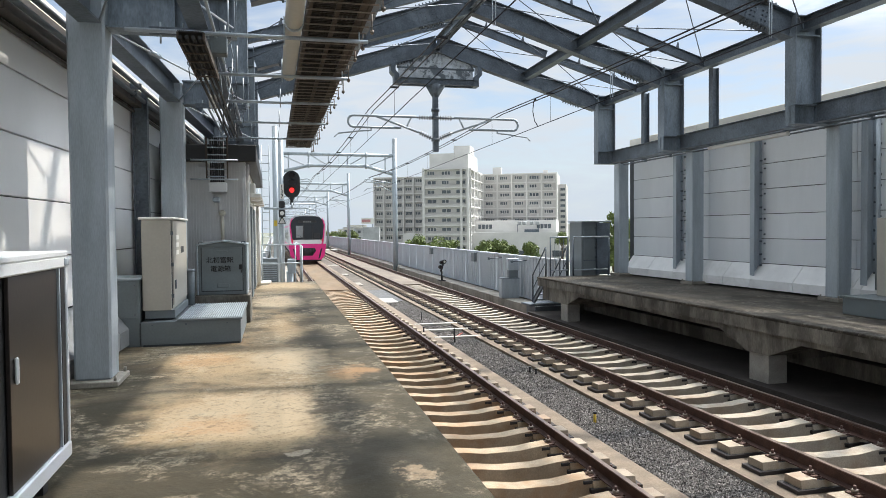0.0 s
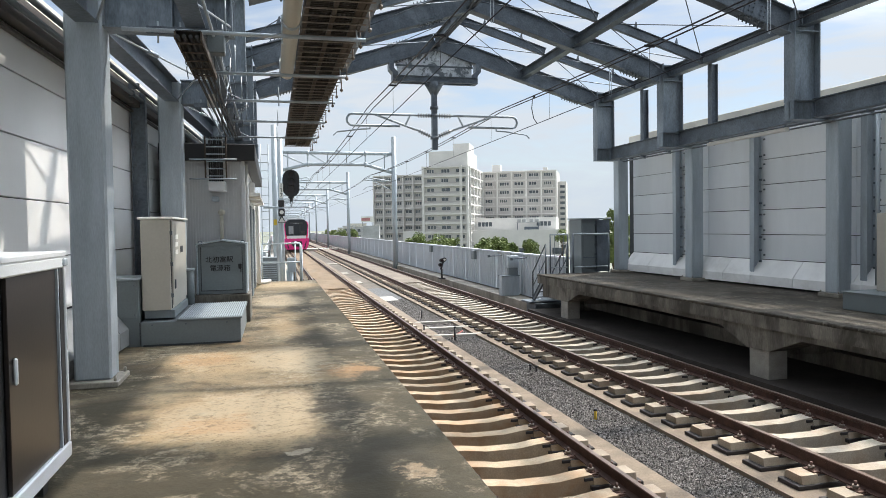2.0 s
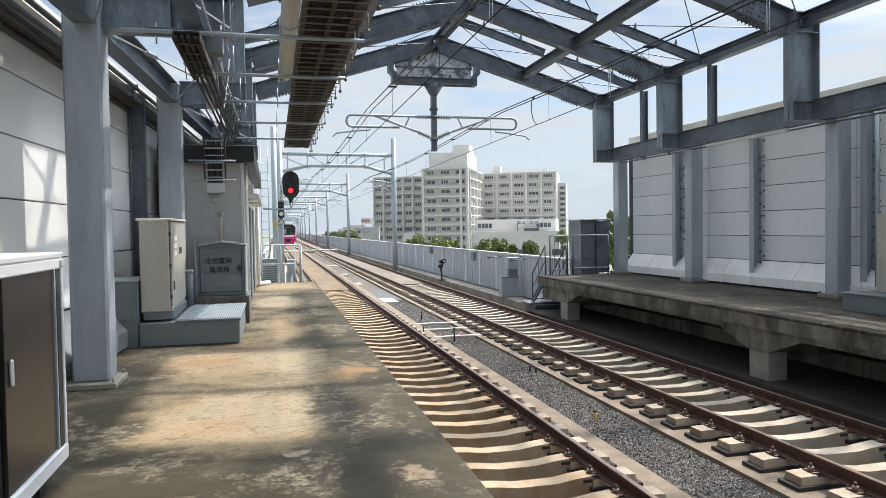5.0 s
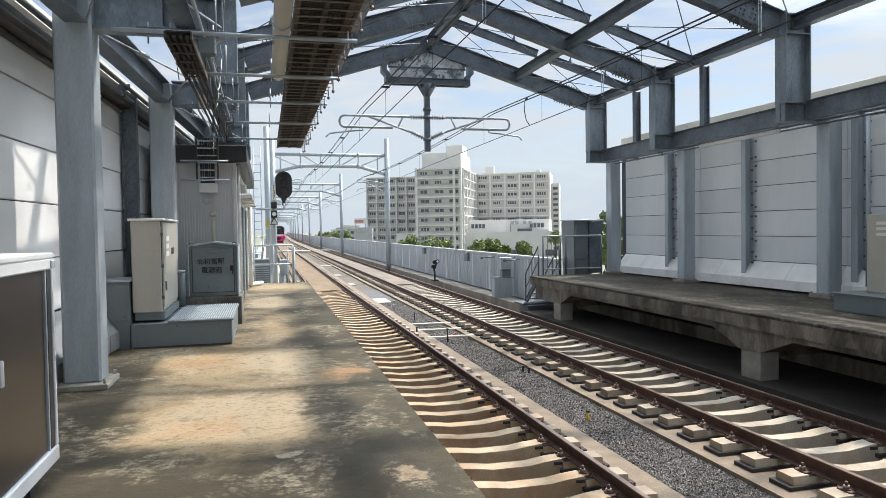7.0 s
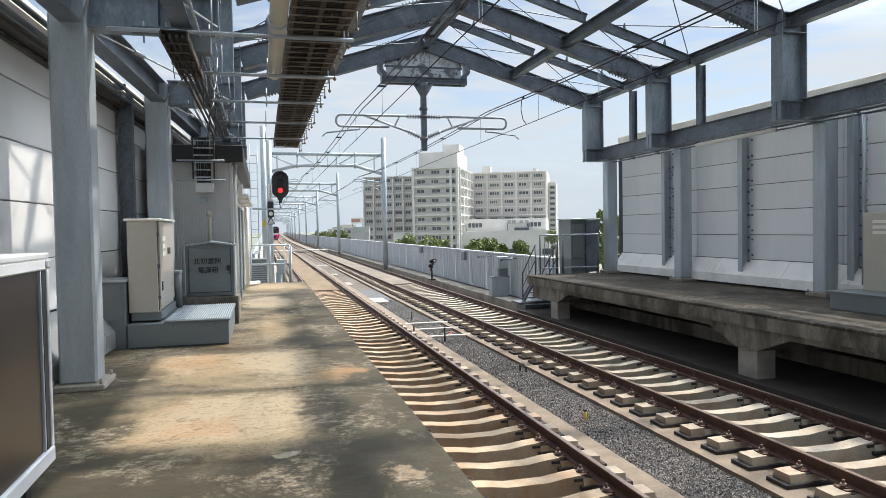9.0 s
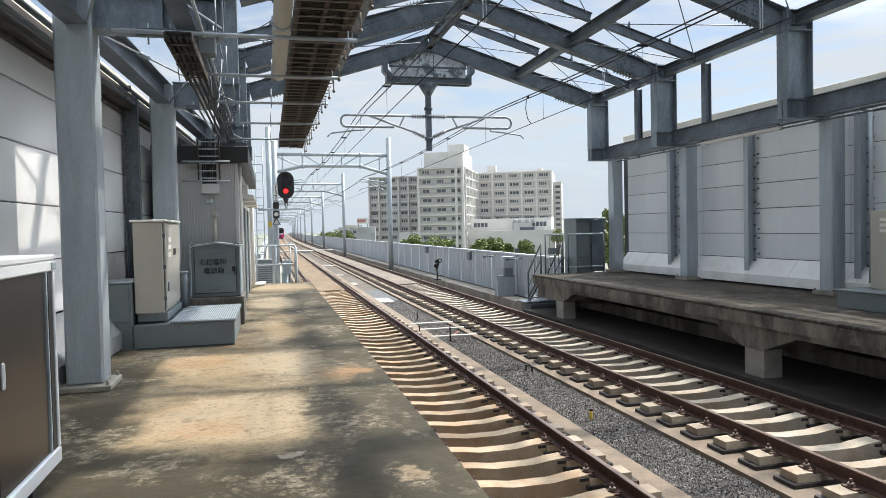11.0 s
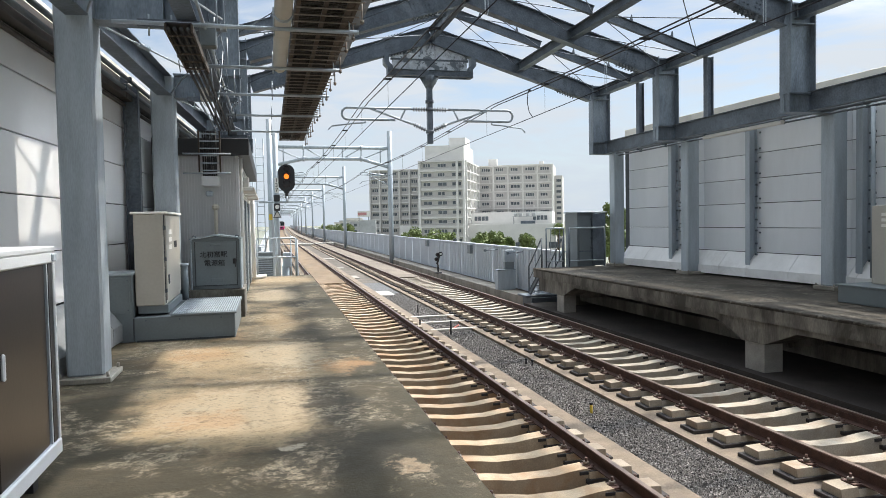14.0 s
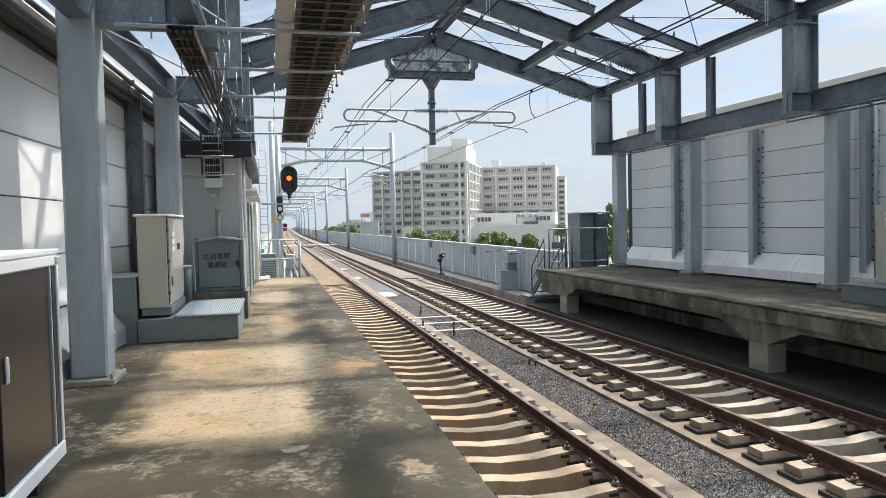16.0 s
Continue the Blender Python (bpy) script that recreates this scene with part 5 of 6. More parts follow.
def drop_mast():
    y = 19.6
    c = thing("drop_mast", "grey steel drop post with cantilever arms for the overhead line", "overhead line post")
    # hanger under the ridge: lower beam, bent end plates, mottled gable sheet
    bm = bmesh.new()
    x0, x1, zb = 3.26, 5.92, 5.62
    for yy in (y - 0.14, y + 0.14):
        hbeam(bm, (x0 + 0.12, yy, zb), (x1 - 0.12, yy, zb), 0.1, 0.17, 0.012)
    for xe, sg in ((x0, 1), (x1, -1)):
        prof = [(0.0, 0.42), (0.0, 0.25), (0.1, 0.14), (0.1, -0.09), (0.24, -0.09), (0.24, 0.17), (0.14, 0.28), (0.14, 0.5)]
        a = [bm.verts.new((xe + sg * u, y - 0.16, zb + w)) for u, w in prof]
        b = [bm.verts.new((xe + sg * u, y + 0.16, zb + w)) for u, w in prof]
        fs = [bm.faces.new(a), bm.faces.new(b[::-1])]
        for i in range(len(a)):
            j = (i + 1) % len(a)
            fs.append(bm.faces.new((a[i], b[i], b[j], a[j])))
        bmesh.ops.recalc_face_normals(bm, faces=fs)
    part("hanger_frame", bm, GALV, c)
    part("lower_sheet", boxm(x0 + 0.24, x1 - 0.24, y - 0.012, y + 0.012, zb + 0.085, zb + 0.37), SHEET, c, "streaked pale galvanised sheet")
    bm = bmesh.new()
    prof = [(x0 + 0.2, zb + 0.42), (x1 - 0.2, zb + 0.42), (x1 - 0.25, roof_z(x1 - 0.25) - 0.24), (RIDGE_X, roof_z(RIDGE_X) - 0.24), (x0 + 0.25, roof_z(x0 + 0.25) - 0.24)]
    a = [bm.verts.new((u, y - 0.01, w)) for u, w in prof]
    b = [bm.verts.new((u, y + 0.01, w)) for u, w in prof]
    bm.faces.new(a)
    bm.faces.new(b[::-1])
    for i in range(5):
        bm.faces.new((a[i], b[i], b[(i + 1) % 5], a[(i + 1) % 5]))
    bmesh.ops.recalc_face_normals(bm, faces=bm.faces)
    part("gable_sheet", bm, SHEET, c, "mottled pale galvanised gable sheet")
    part("sheet_joint", boxm(x0 + 0.2, x1 - 0.2, y - 0.02, y + 0.02, zb + 0.37, zb + 0.42), BOLT, c)
    px = 4.56
    bm = bmesh.new()
    box(bm, px - 0.075, px + 0.075, y - 0.075, y + 0.075, 3.65, zb)
    tube(bm, (px, y, zb - 0.07), (px, y, zb - 0.42), 0.3, 4, 0.09)
    for z in (3.95, 4.58, 4.8):
        tube(bm, (px, y, z), (px, y, z + 0.08), 0.12, 10)
    part("post", bm, GALV, c)
    for s in (-1, 1):
        part("insulator", insulator(bmesh.new(), (px + s * 0.15, y, 4.62), (s, 0, 0)), INSUL, c)
        part("insulator", insulator(bmesh.new(), (px + s * 0.15, y, 4.05), (s, 0, 0.45)), INSUL, c)
        bm = bmesh.new()
        xe = px + s * 2.35
        loop = [(px + s * 0.55, y, 4.63), (xe, y, 4.63)]
        for k in range(1, 6):
            an = math.pi * k / 6
            loop.append((xe + s * 0.14 * math.sin(an), y, 4.47 + 0.16 * math.cos(an)))
        loop += [(xe, y, 4.31), (px + s * 1.0, y, 4.31)]
        path_tube(bm, loop, 0.034, 8)
        path_tube(bm, [(px + s * 0.5, y, 4.2), (px + s * 1.7, y, 4.62)], 0.03, 8)
        path_tube(bm, [(px + s * 0.7, y, 4.62), (px + s * 0.85, y, 4.32)], 0.022, 6)
        path_tube(bm, [(xe - s * 0.5, y, 4.31), (xe - s * 0.5, y, 4.22), (xe + s * 0.1 - s * 0.3, y, 4.2), (xe + s * 0.42, y, 4.12)], 0.022, 6)
        path_tube(bm, [(xe + s * 0.42, y, 4.12), (xe + s * 0.52, y, 4.02)], 0.018, 6)
        part("cantilever_arm", bm, GALV_LT, c)


drop_mast()


def wires(cx, label, off):
    c = thing("overhead_line", label, "overhead line", group="overhead lines")
    sup = [(-8.0, 4.62), (19.6, 4.79), (47.3, 5.0)] + [(47.3 + 30.0 * k, 5.0) for k in range(1, 11)]
    for o in (0.0, 0.16):
        pts = []
        for (ya, za), (yb, zb) in zip(sup, sup[1:]):
            n = 8 if ya < 80 else 3
            for i in range(n):
                t = i / n
                y = ya + (yb - ya) * t
                pts.append((cx + off + o * (1 if y < 40 else 0.6) + bend(y), y, za + (zb - za) * t - 4 * 0.2 * t * (1 - t)))
        bm = path_tube(bmesh.new(), pts, 0.014, 5)
        part("messenger_wire", bm, WIRE, c)
    bm = path_tube(bmesh.new(), [(cx + bend(y), y, 3.97) for y in [-8.0, 57.0] + [57.0 + 20 * k for k in range(1, 17)]], 0.009, 5)
    part("contact_wire", bm, WIRE, c)
    for y in np.arange(2.0, 44.0, 4.6):
        bm = bmesh.new()
        (ya, za), (yb, zb) = (sup[0], sup[1]) if y < 19.6 else (sup[1], sup[2])
        t = (y - ya) / (yb - ya)
        zm = za + (zb - za) * t - 0.8 * t * (1 - t)
        tube(bm, (cx + off + 0.08, y, 4.0), (cx + off + 0.08, y, zm), 0.004, 4)
        box(bm, cx + off - 0.02, cx + off + 0.18, y - 0.02, y + 0.02, zm - 0.02, zm + 0.02)
        part("dropper", bm, WIRE, c)


wires(NEAR_C, "black overhead wires above the track beside the platform", 0.0)
wires(FAR_C, "black overhead wires above the far track", 0.0)


# ---- line beyond the station ----
def portal(y, first=False):
    c = thing("line_portal", "pale galvanised steel portal carrying the overhead line", "line portal", group="line portals")
    b = bend(y)
    xl, xr = 0.36 + b, 8.12 + b
    n = 10 if y < 130 else 6
    for x, zt in ((xl, 7.5), (xr, 7.6)):
        part("mast", tube(bmesh.new(), (x, y, -1.62), (x, y, zt), 0.17, n), GALV_LT, c)
    bm = bmesh.new()
    tube(bm, (xl, y, 6.5), (xr, y, 6.45), 0.11, n)
    q1, q2 = xl + 2.0, xr - 1.95
    path_tube(bm, [(xl, y, 5.25), (q1, y, 5.72), (q2, y, 5.72), (xr, y, 5.15)], 0.11, n)
    part("chord", bm, GALV_LT, c)
    for x in (xl + 0.7, q1, xl + 3.3, xr - 3.2, q2, xr - 0.65):
        zb = 5.72 if q1 <= x <= q2 else 5.72 - 0.5 * min(1, (q1 - x if x < q1 else x - q2) / 2)
        part("lattice_post", tube(bmesh.new(), (x, y, zb), (x, y, 6.48), 0.04, 6), GALV_LT, c)
    for a, za, d, zd in ((xl + 0.1, 6.45, q1 - 0.2, 5.72), (q1 + 0.1, 6.45, xl + 3.3, 5.72), (xr - 3.2, 5.72, q2, 6.45), (q2 + 0.1, 5.72, xr - 0.2, 6.4)):
        part("lattice_brace", tube(bmesh.new(), (a, y, za), (d, y, zd), 0.035, 6), GALV_LT, c)
    for x in (q1, q2):
        for z in (6.47, 5.72):
            part("flange_joint", tube(bmesh.new(), (x - 0.06, y, z), (x + 0.06, y, z), 0.18, n), GALV_LT, c)
    for s, x in ((1, xl), (-1, xr)):
        bm = bmesh.new()
        path_tube(bm, [(x + s * 0.2, y, 4.6), (x + s * 1.9, y, 4.85), (x + s * 2.05, y, 4.78), (x + s * 2.0, y, 4.66), (x + s * 0.6, y, 4.6)], 0.035, 6)
        path_tube(bm, [(x + s * 0.2, y, 4.0), (x + s * 1.6, y, 4.7)], 0.03, 6)
        path_tube(bm, [(x + s * 0.9, y, 4.4), (x + s * 1.9, y, 4.2), (x + s * 2.1, y, 4.03)], 0.022, 6)
        part("cantilever_arm", bm, GALV_LT, c)
    return c


for k in range(11):
    portal(47.3 + 30.0 * k)

FENCE = mat("pale_grey_steel_fence", (0.50, 0.535, 0.575), 0.5, 0.05, 0.08, 0.6, 20, 0.03, rand=0.04)


def fence_panel(L):
    bm = bmesh.new()
    n = int(L / 0.145)
    pts = []
    for i in range(n):
        y = L * i / n
        pts += [(0.0 if i % 2 == 0 else 0.11, y), (0.0 if i % 2 == 0 else 0.11, y + L / n * 0.7)]
    a = [bm.verts.new((x, y, -1.12)) for x, y in pts]
    b = [bm.verts.new((x, y, 0.40)) for x, y in pts]
    for i in range(len(pts) - 1):
        bm.faces.new((a[i], a[i + 1], b[i + 1], b[i]))
    box(bm, -0.03, 0.14, 0, L - 0.02, 0.38, 0.43)
    box(bm, 0.05, 0.09, 0, 0.08, -1.12, 0.40)
    box(bm, -0.015, 0.07, 0, L - 0.02, -1.18, -1.10)
    me = bpy.data.meshes.new("fence_panel")
    bm.to_mesh(me)
    bm.free()
    me.materials.append(FENCE)
    return me


fe = thing("line_fence", "pale grey corrugated steel fence along the viaduct edge", "fence", kind="structure")
FP = fence_panel(2.4)
for k in range(64):
    y = 20.6 + 2.4 * k
    ob = part("fence_panel", FP, None, fe)
    ob.matrix_basis = pose(9.0 + bend(y), y, 0, 0, 0, turn(y))
ribbon("far_fence", 9.0, 9.06, -1.15, 0.42, 20.6 + 2.4 * 64, 620, FENCE, fe)
fe2 = ribbon("left_fence", -0.62, -0.56, -1.6, 0.0, 27, 620, FENCE)
tagged(fe2, "pale grey steel fence along the viaduct's other edge", "fence", kind="structure")
ribbon("upstand", 8.85, 9.25, -1.62, -1.12, 20.6, 620, CONC, deck)
for y, z0, z1 in ((30.6, -0.05, 0.35), (39.5, 0.0, 0.36)):
    c = thing("fence_box", "small grey steel box fixed to the fence", "equipment box", group="fence boxes")
    part("body", boxm(8.86, 8.99, y, y + 0.45, z0, z1, bev=0.01), PLATE, c)
c = thing("trackside_cabinet", "grey steel trackside cabinet standing before the fence", "equipment box")
part("body", boxm(8.12, 8.8, 24.4, 24.75, -1.12, -0.4, bev=0.012), GALV_LT, c)
part("lid", boxm(8.10, 8.82, 24.38, 24.77, -0.4, -0.375, bev=0.006), GALV, c)
part("stand", boxm(8.44, 8.78, 24.5, 24.72, -0.376, -0.1), PLATE, c)
part("upper_box", boxm(8.4, 8.8, 24.46, 24.76, -0.1, 0.34, bev=0.012), GALV_LT, c, "pale small steel box")
for y in (24.2, 27.0):
    c = part("arm", tube(bmesh.new(), (9.02, y, 0.27), (8.45, y, 0.24), 0.02, 6), GALV, fe, "short dark steel arm")
    part("clamp", boxm(8.4, 8.48, y - 0.03, y + 0.03, 0.19, 0.29, bev=0.008), BOLT, c)


# ---- block signal ----
LENS_OFF = mat("dark_lens", (0.03, 0.02, 0.02), 0.15)
RED_ON = mat("red_signal_lamp", (0.5, 0.02, 0.02), 0.4, emit=((1.0, 0.03, 0.03), 1.4), var=0.0, bump=0)
AMBER_ON = mat("amber_signal_lamp", (0.5, 0.15, 0.02), 0.4, emit=((1.0, 0.20, 0.02), 1.5), var=0.0, bump=0)


def signal():
    y = 30.0
    c = thing("block_signal", "black three-lamp railway signal on a galvanised mast", "railway signal", at=(0.79, y, 3.36))
    bm = bmesh.new()
    n = 12
    ring = []
    for k in range(2 * n):
        s = 1 if k < n else -1
        a = math.pi * (k if k < n else k - n) / (n - 1)
        ring.append((0.34 * math.cos(a) * s, s * (0.34 * math.sin(a) + 0.23)))
    f = [bm.verts.new((x, -0.03, z)) for x, z in ring]
    g = [bm.verts.new((x, 0.03, z)) for x, z in ring]
    bm.faces.new(f)
    bm.faces.new(g[::-1])
    for i in range(len(f)):
        j = (i + 1) % len(f)
        bm.faces.new((f[i], g[i], g[j], f[j]))
    bmesh.ops.recalc_face_normals(bm, faces=bm.faces)
    part("backplate", bm, BLACK, c)
    part("housing", boxm(-0.2, 0.2, 0.03, 0.3, -0.5, 0.5, bev=0.03), BLACK, c)
    part("stem", tube(bmesh.new(), (0, 0.05, -0.85), (0, 0.05, -0.5), 0.07, 8), BLACK, c)
    part("stem_cone", tube(bmesh.new(), (0, 0.05, -0.68), (0, 0.05, -0.56), 0.05, 8, 0.14), BLACK, c)
    sh = {}
    for nm, z, m in (("upper", 0.36, LENS_OFF), ("middle", 0.06, AMBER_ON), ("lower", -0.24, RED_ON)):
        part("lens", tube(bmesh.new(), (0, -0.032, z), (0, -0.05, z), 0.105, 16), m, c)
        bm = bmesh.new()
        for k in range(9):
            a0, a1 = math.pi * (-0.12 + 1.24 * k / 9), math.pi * (-0.12 + 1.24 * (k + 1) / 9)
            vs = [bm.verts.new((0.15 * math.cos(a), yy, z + 0.15 * math.sin(a))) for a, yy in ((a0, -0.03), (a1, -0.03), (a1, -0.26), (a0, -0.26))]
            bm.faces.new(vs)
        part("hood", bm, BLACK, c)
        if m is not LENS_OFF:
            # added hinged flap under the hood, hides the glowing lens while it is off
            s = part("shutter", boxm(-0.135, 0.135, -0.006, 0.006, -0.27, 0.0), LENS_OFF, c)
            s.matrix_basis = pose(0, -0.065, z + 0.135)
            sh[nm] = s
    m = thing("signal_mast", "galvanised signal mast with ladder and small plates", "signal mast")
    part("mast", tube(bmesh.new(), (0.36, y, -1.62), (0.36, y, 5.2), 0.11, 12), GALV_LT, m)
    part("arm", tube(bmesh.new(), (-0.35, y, 2.36), (0.80, y, 2.36), 0.045, 8), GALV_LT, m)
    part("arm_riser", tube(bmesh.new(), (0.79, y, 2.36), (0.79, y, 2.6), 0.04, 8), GALV_LT, m)
    part("number_plate_strip", boxm(0.30, 0.46, y - 0.15, y - 0.13, 2.74, 3.36), WHITE, m, "white strip with upright digits")
    for i, ch in enumerate("137"):
        letters(ch, 0.24, pose(0.38, y - 0.153, 3.25 - i * 0.2, 90, 0, 0), m, "black digit")
    part("phone_box", boxm(0.25, 0.5, y - 0.3, y - 0.12, 2.38, 2.66, bev=0.03), BLACK, m)
    part("lamp_box", boxm(0.25, 0.51, y - 0.3, y - 0.12, 1.99, 2.3, bev=0.03), BLACK, m)
    part("disc", tube(bmesh.new(), (0.38, y - 0.3, 2.15), (0.38, y - 0.33, 2.15), 0.085, 14), WHITE, m)
    bm = bmesh.new()
    p = [Vector((0.38 + 0.17 * math.sin(a), y - 0.16, 1.82 + 0.19 * math.cos(a))) for a in (0, 2.094, 4.189)]
    path_tube(bm, [*p, p[0]], 0.025, 4)
    part("triangle_edge", bm, BLACK, m)
    part("triangle_plate", tube(bmesh.new(), (0.38, y - 0.15, 1.81), (0.38, y - 0.13, 1.81), 0.17, 3), WHITE, m)
    for x in (-0.42, -0.12):
        part("ladder_stile", tube(bmesh.new(), (x, y + 0.2, -1.6), (x, y + 0.2, 5.0), 0.022, 6), GALV_LT, m)
    for i in range(18):
        part("ladder_rung", tube(bmesh.new(), (-0.42, y + 0.2, -1.2 + i * 0.34), (-0.12, y + 0.2, -1.2 + i * 0.34), 0.014, 6), GALV_LT, m)
    for z in (0.6, 2.4, 4.2):
        bm = path_tube(bmesh.new(), [(-0.75, y - 0.3, z), (-0.12, y - 0.3, z), (-0.12, y + 0.3, z)], 0.018, 6)
        part("cage_hoop", bm, GALV_LT, m)
    part("cage_bar", tube(bmesh.new(), (-0.75, y - 0.3, 0.3), (-0.75, y - 0.3, 4.4), 0.018, 6), GALV_LT, m)
    part("second_mast", tube(bmesh.new(), (0.14, y + 3, -1.62), (0.14, y + 3, 6.2), 0.13, 10), GALV_LT, m)
    part("hazard_plate", boxm(0.05, 0.18, y - 0.2, y - 0.18, 1.62, 1.86), YELLOW, m, "yellow and black hazard plate")
    for z in (1.25, 1.0, 0.5, 0.0):
        part("equipment_case", boxm(-0.55, -0.3, y - 0.3, y, z - 0.9, z - 0.72), GALV_LT, m)
    return sh


ADDED_FLAPS = signal()

# small trackside things
c = thing("ground_signal", "small black ground signal beside the far track", "railway signal")
part("post", tube(bmesh.new(), (8.05, 33.5, -1.12), (8.05, 33.5, -0.62), 0.045, 8), BLACK, c)
part("base", boxm(7.9, 8.22, 33.4, 33.65, -1.12, -1.06, bev=0.01), BLACK, c)
part("arm", tube(bmesh.new(), (8.0, 33.5, -0.66), (8.16, 33.5, -0.14), 0.05, 8), BLACK, c)
for x, z in ((7.97, -0.42), (8.16, -0.16), (8.03, -0.2)):
    k = part("lamp", tube(bmesh.new(), (x, 33.36, z), (x, 33.6, z), 0.105, 12, 0.085), BLACK, c)
    part("lens", tube(bmesh.new(), (x, 33.345, z), (x, 33.36, z), 0.055, 10), LENS_OFF if x < 8.1 else WHITE, k)
for (x, y, h, m) in ((4.55, 9.4, 0.16, YELLOW), (4.4, 17.0, 0.35, BLACK), (3.95, 18.6, 0.2, BLACK), (4.5, 21.5, 0.25, BLACK), (4.9, 13.0, 0.12, BLACK), (4.95, 12.8, 0.12, BLACK)):
    c = thing("marker_peg", "short marker peg standing in the ballast", "marker", group="marker pegs")
    part("peg", tube(bmesh.new(), (x, y, -1.46), (x, y, -1.44 + h), 0.022, 8), m, c)
    part("cap", tube(bmesh.new(), (x, y, -1.44 + h), (x, y, -1.41 + h), 0.03, 8), BLACK, c)
for y in (17.5, 18.85, 20.1):
    tagged(part("cross_duct", boxm(4.0, 5.4, y, y + 0.13, -1.43, -1.34, bev=0.012), CONC_LT), "pale concrete duct crossing between the tracks", "cable duct", group="cross ducts")
for y, x0, x1 in ((27.0, 3.95, 4.75), (36, 3.8, 4.5), (44, 3.9, 4.6), (56, 3.8, 5.2)):
    tagged(part("cover_slab", boxm(x0, x1, y, y + 1.6, -1.44, -1.39, bev=0.012), CONC if y > 30 else CONC_LT), "pale concrete cover slab between the tracks", "cover slab", group="cover slabs")
bm = bmesh.new()
REDC = mat("faded_red_cable", (0.32, 0.07, 0.05), 0.6)
path_tube(bm, [(3.9, 17.2, -1.4), (4.2, 17.8, -1.38), (4.5, 17.5, -1.39), (4.95, 18.3, -1.38)], 0.018, 6)
tagged(part("red_cable", bm, REDC), "faded red cable lying across the ballast", "cable")
c = thing("level_boards", "pale boards of a track crossing between the rails", "track crossing")
for x0, x1 in ((0.9, 1.83), (1.97, 3.32), (3.47, 5.6), (5.76, 7.1), (7.26, 8.1)):
    for k in range(3):
        part("board", boxm(x0, x1, 91.0 + k * 0.75, 91.7 + k * 0.75, -1.36, RAIL_Z - 0.02, bev=0.01), CONC_LT, c)

c = thing("wire_jumper", "looped black jumper cable on the overhead line", "cable")
part("loop", path_tube(bmesh.new(), [(6.43, 16.6, 4.66), (6.37, 16.55, 4.6), (6.33, 16.5, 4.35), (6.36, 16.45, 4.1), (6.43, 16.4, 3.97)], 0.011, 6), WIRE, c)
part("clamp", boxm(6.41, 6.45, 16.56, 16.64, 4.64, 4.685), WIRE, c)
for cx, y in ((FAR_C, 8.1), (FAR_C, 12.6), (NEAR_C, 8.3)):
    c = thing("hanger_loop", "pale hanger loop between messenger and contact wire", "wire hanger", group="hanger loops")
    part("loop", path_tube(bmesh.new(), [(cx + 0.02, y, 4.5), (cx + 0.02, y, 4.0), (cx + 0.03, y, 3.95), (cx + 0.05, y, 3.95), (cx + 0.06, y, 4.0), (cx + 0.06, y, 4.5)], 0.006, 6), GALV_LT, c)

c = thing("mast_walkway", "small galvanised cage walkway beside the signal mast", "platform ladder")
for x in (-0.95, -0.55):
    part("upright", tube(bmesh.new(), (x, 29.0, -1.2), (x, 29.0, 3.6), 0.02, 6), GALV_LT, c)
for z in (-0.4, 0.6, 1.6, 2.6, 3.5):
    part("hoop", path_tube(bmesh.new(), [(-0.95, 29.0, z), (-0.95, 28.6, z), (-0.55, 28.6, z), (-0.55, 29.0, z)], 0.016, 6), GALV_LT, c)
for i in range(14):
    part("rung", tube(bmesh.new(), (-0.95, 29.0, -1.0 + i * 0.33), (-0.55, 29.0, -1.0 + i * 0.33), 0.013, 6), GALV_LT, c)
c = thing("louvre_box", "grey louvred equipment box beyond the platform end", "equipment box")
part("body", boxm(-0.35, 0.12, 21.4, 21.9, -1.2, 0.62, bev=0.01), PLATE, c)
for i in range(16):
    part("louvre", boxm(-0.33, 0.1, 21.37, 21.4, -0.5 + i * 0.065, -0.47 + i * 0.065), GALV_LT, c)
for k, y in enumerate((22.5, 24.5)):
    c = thing("trackside_case", "slim galvanised case on a post beside the track", "equipment box", group="trackside cases")
    part("post", tube(bmesh.new(), (0.55, y, -1.2), (0.55, y, 0.2), 0.04, 8), GALV_LT, c)
    part("case", boxm(0.43, 0.67, y - 0.12, y + 0.12, 0.1 - 0.5 * k, 0.55 - 0.5 * k, bev=0.015), GALV_LT, c)


# ---- train ----
PINK = mat("magenta_train_paint", (0.84, 0.03, 0.25), 0.3, 0, 0.04, 1, 20, 0.0)
TRAINW = mat("white_train_paint", (0.80, 0.79, 0.80), 0.3, 0, 0.03, 1, 20, 0.0)
STEELB = mat("brushed_stainless_body", (0.52, 0.53, 0.55), 0.35, 0.6, 0.06, 1, 30, 0.02)
TGLASS = mat("dark_train_glass", (0.012, 0.014, 0.018), 0.08, 0, 0.0, bump=0)
UNDER = mat("dark_underframe", (0.03, 0.03, 0.032), 0.7)
TAIL = mat("red_tail_lamp", (0.4, 0.02, 0.02), 0.3, emit=((1, 0.05, 0.1), 0.15), var=0, bump=0)
ROOFG = mat("grey_train_roof", (0.28, 0.29, 0.3), 0.7)


def prism(bm, prof, y0, y1, mi=0):
    a = [bm.verts.new((x, y0, z)) for x, z in prof]
    b = [bm.verts.new((x, y1, z)) for x, z in prof]
    bm.faces.new(a)
    bm.faces.new(b[::-1])
    for i in range(len(a)):
        j = (i + 1) % len(a)
        bm.faces.new((a[i], b[i], b[j], a[j]))
    bmesh.ops.recalc_face_normals(bm, faces=bm.faces)
    return bm


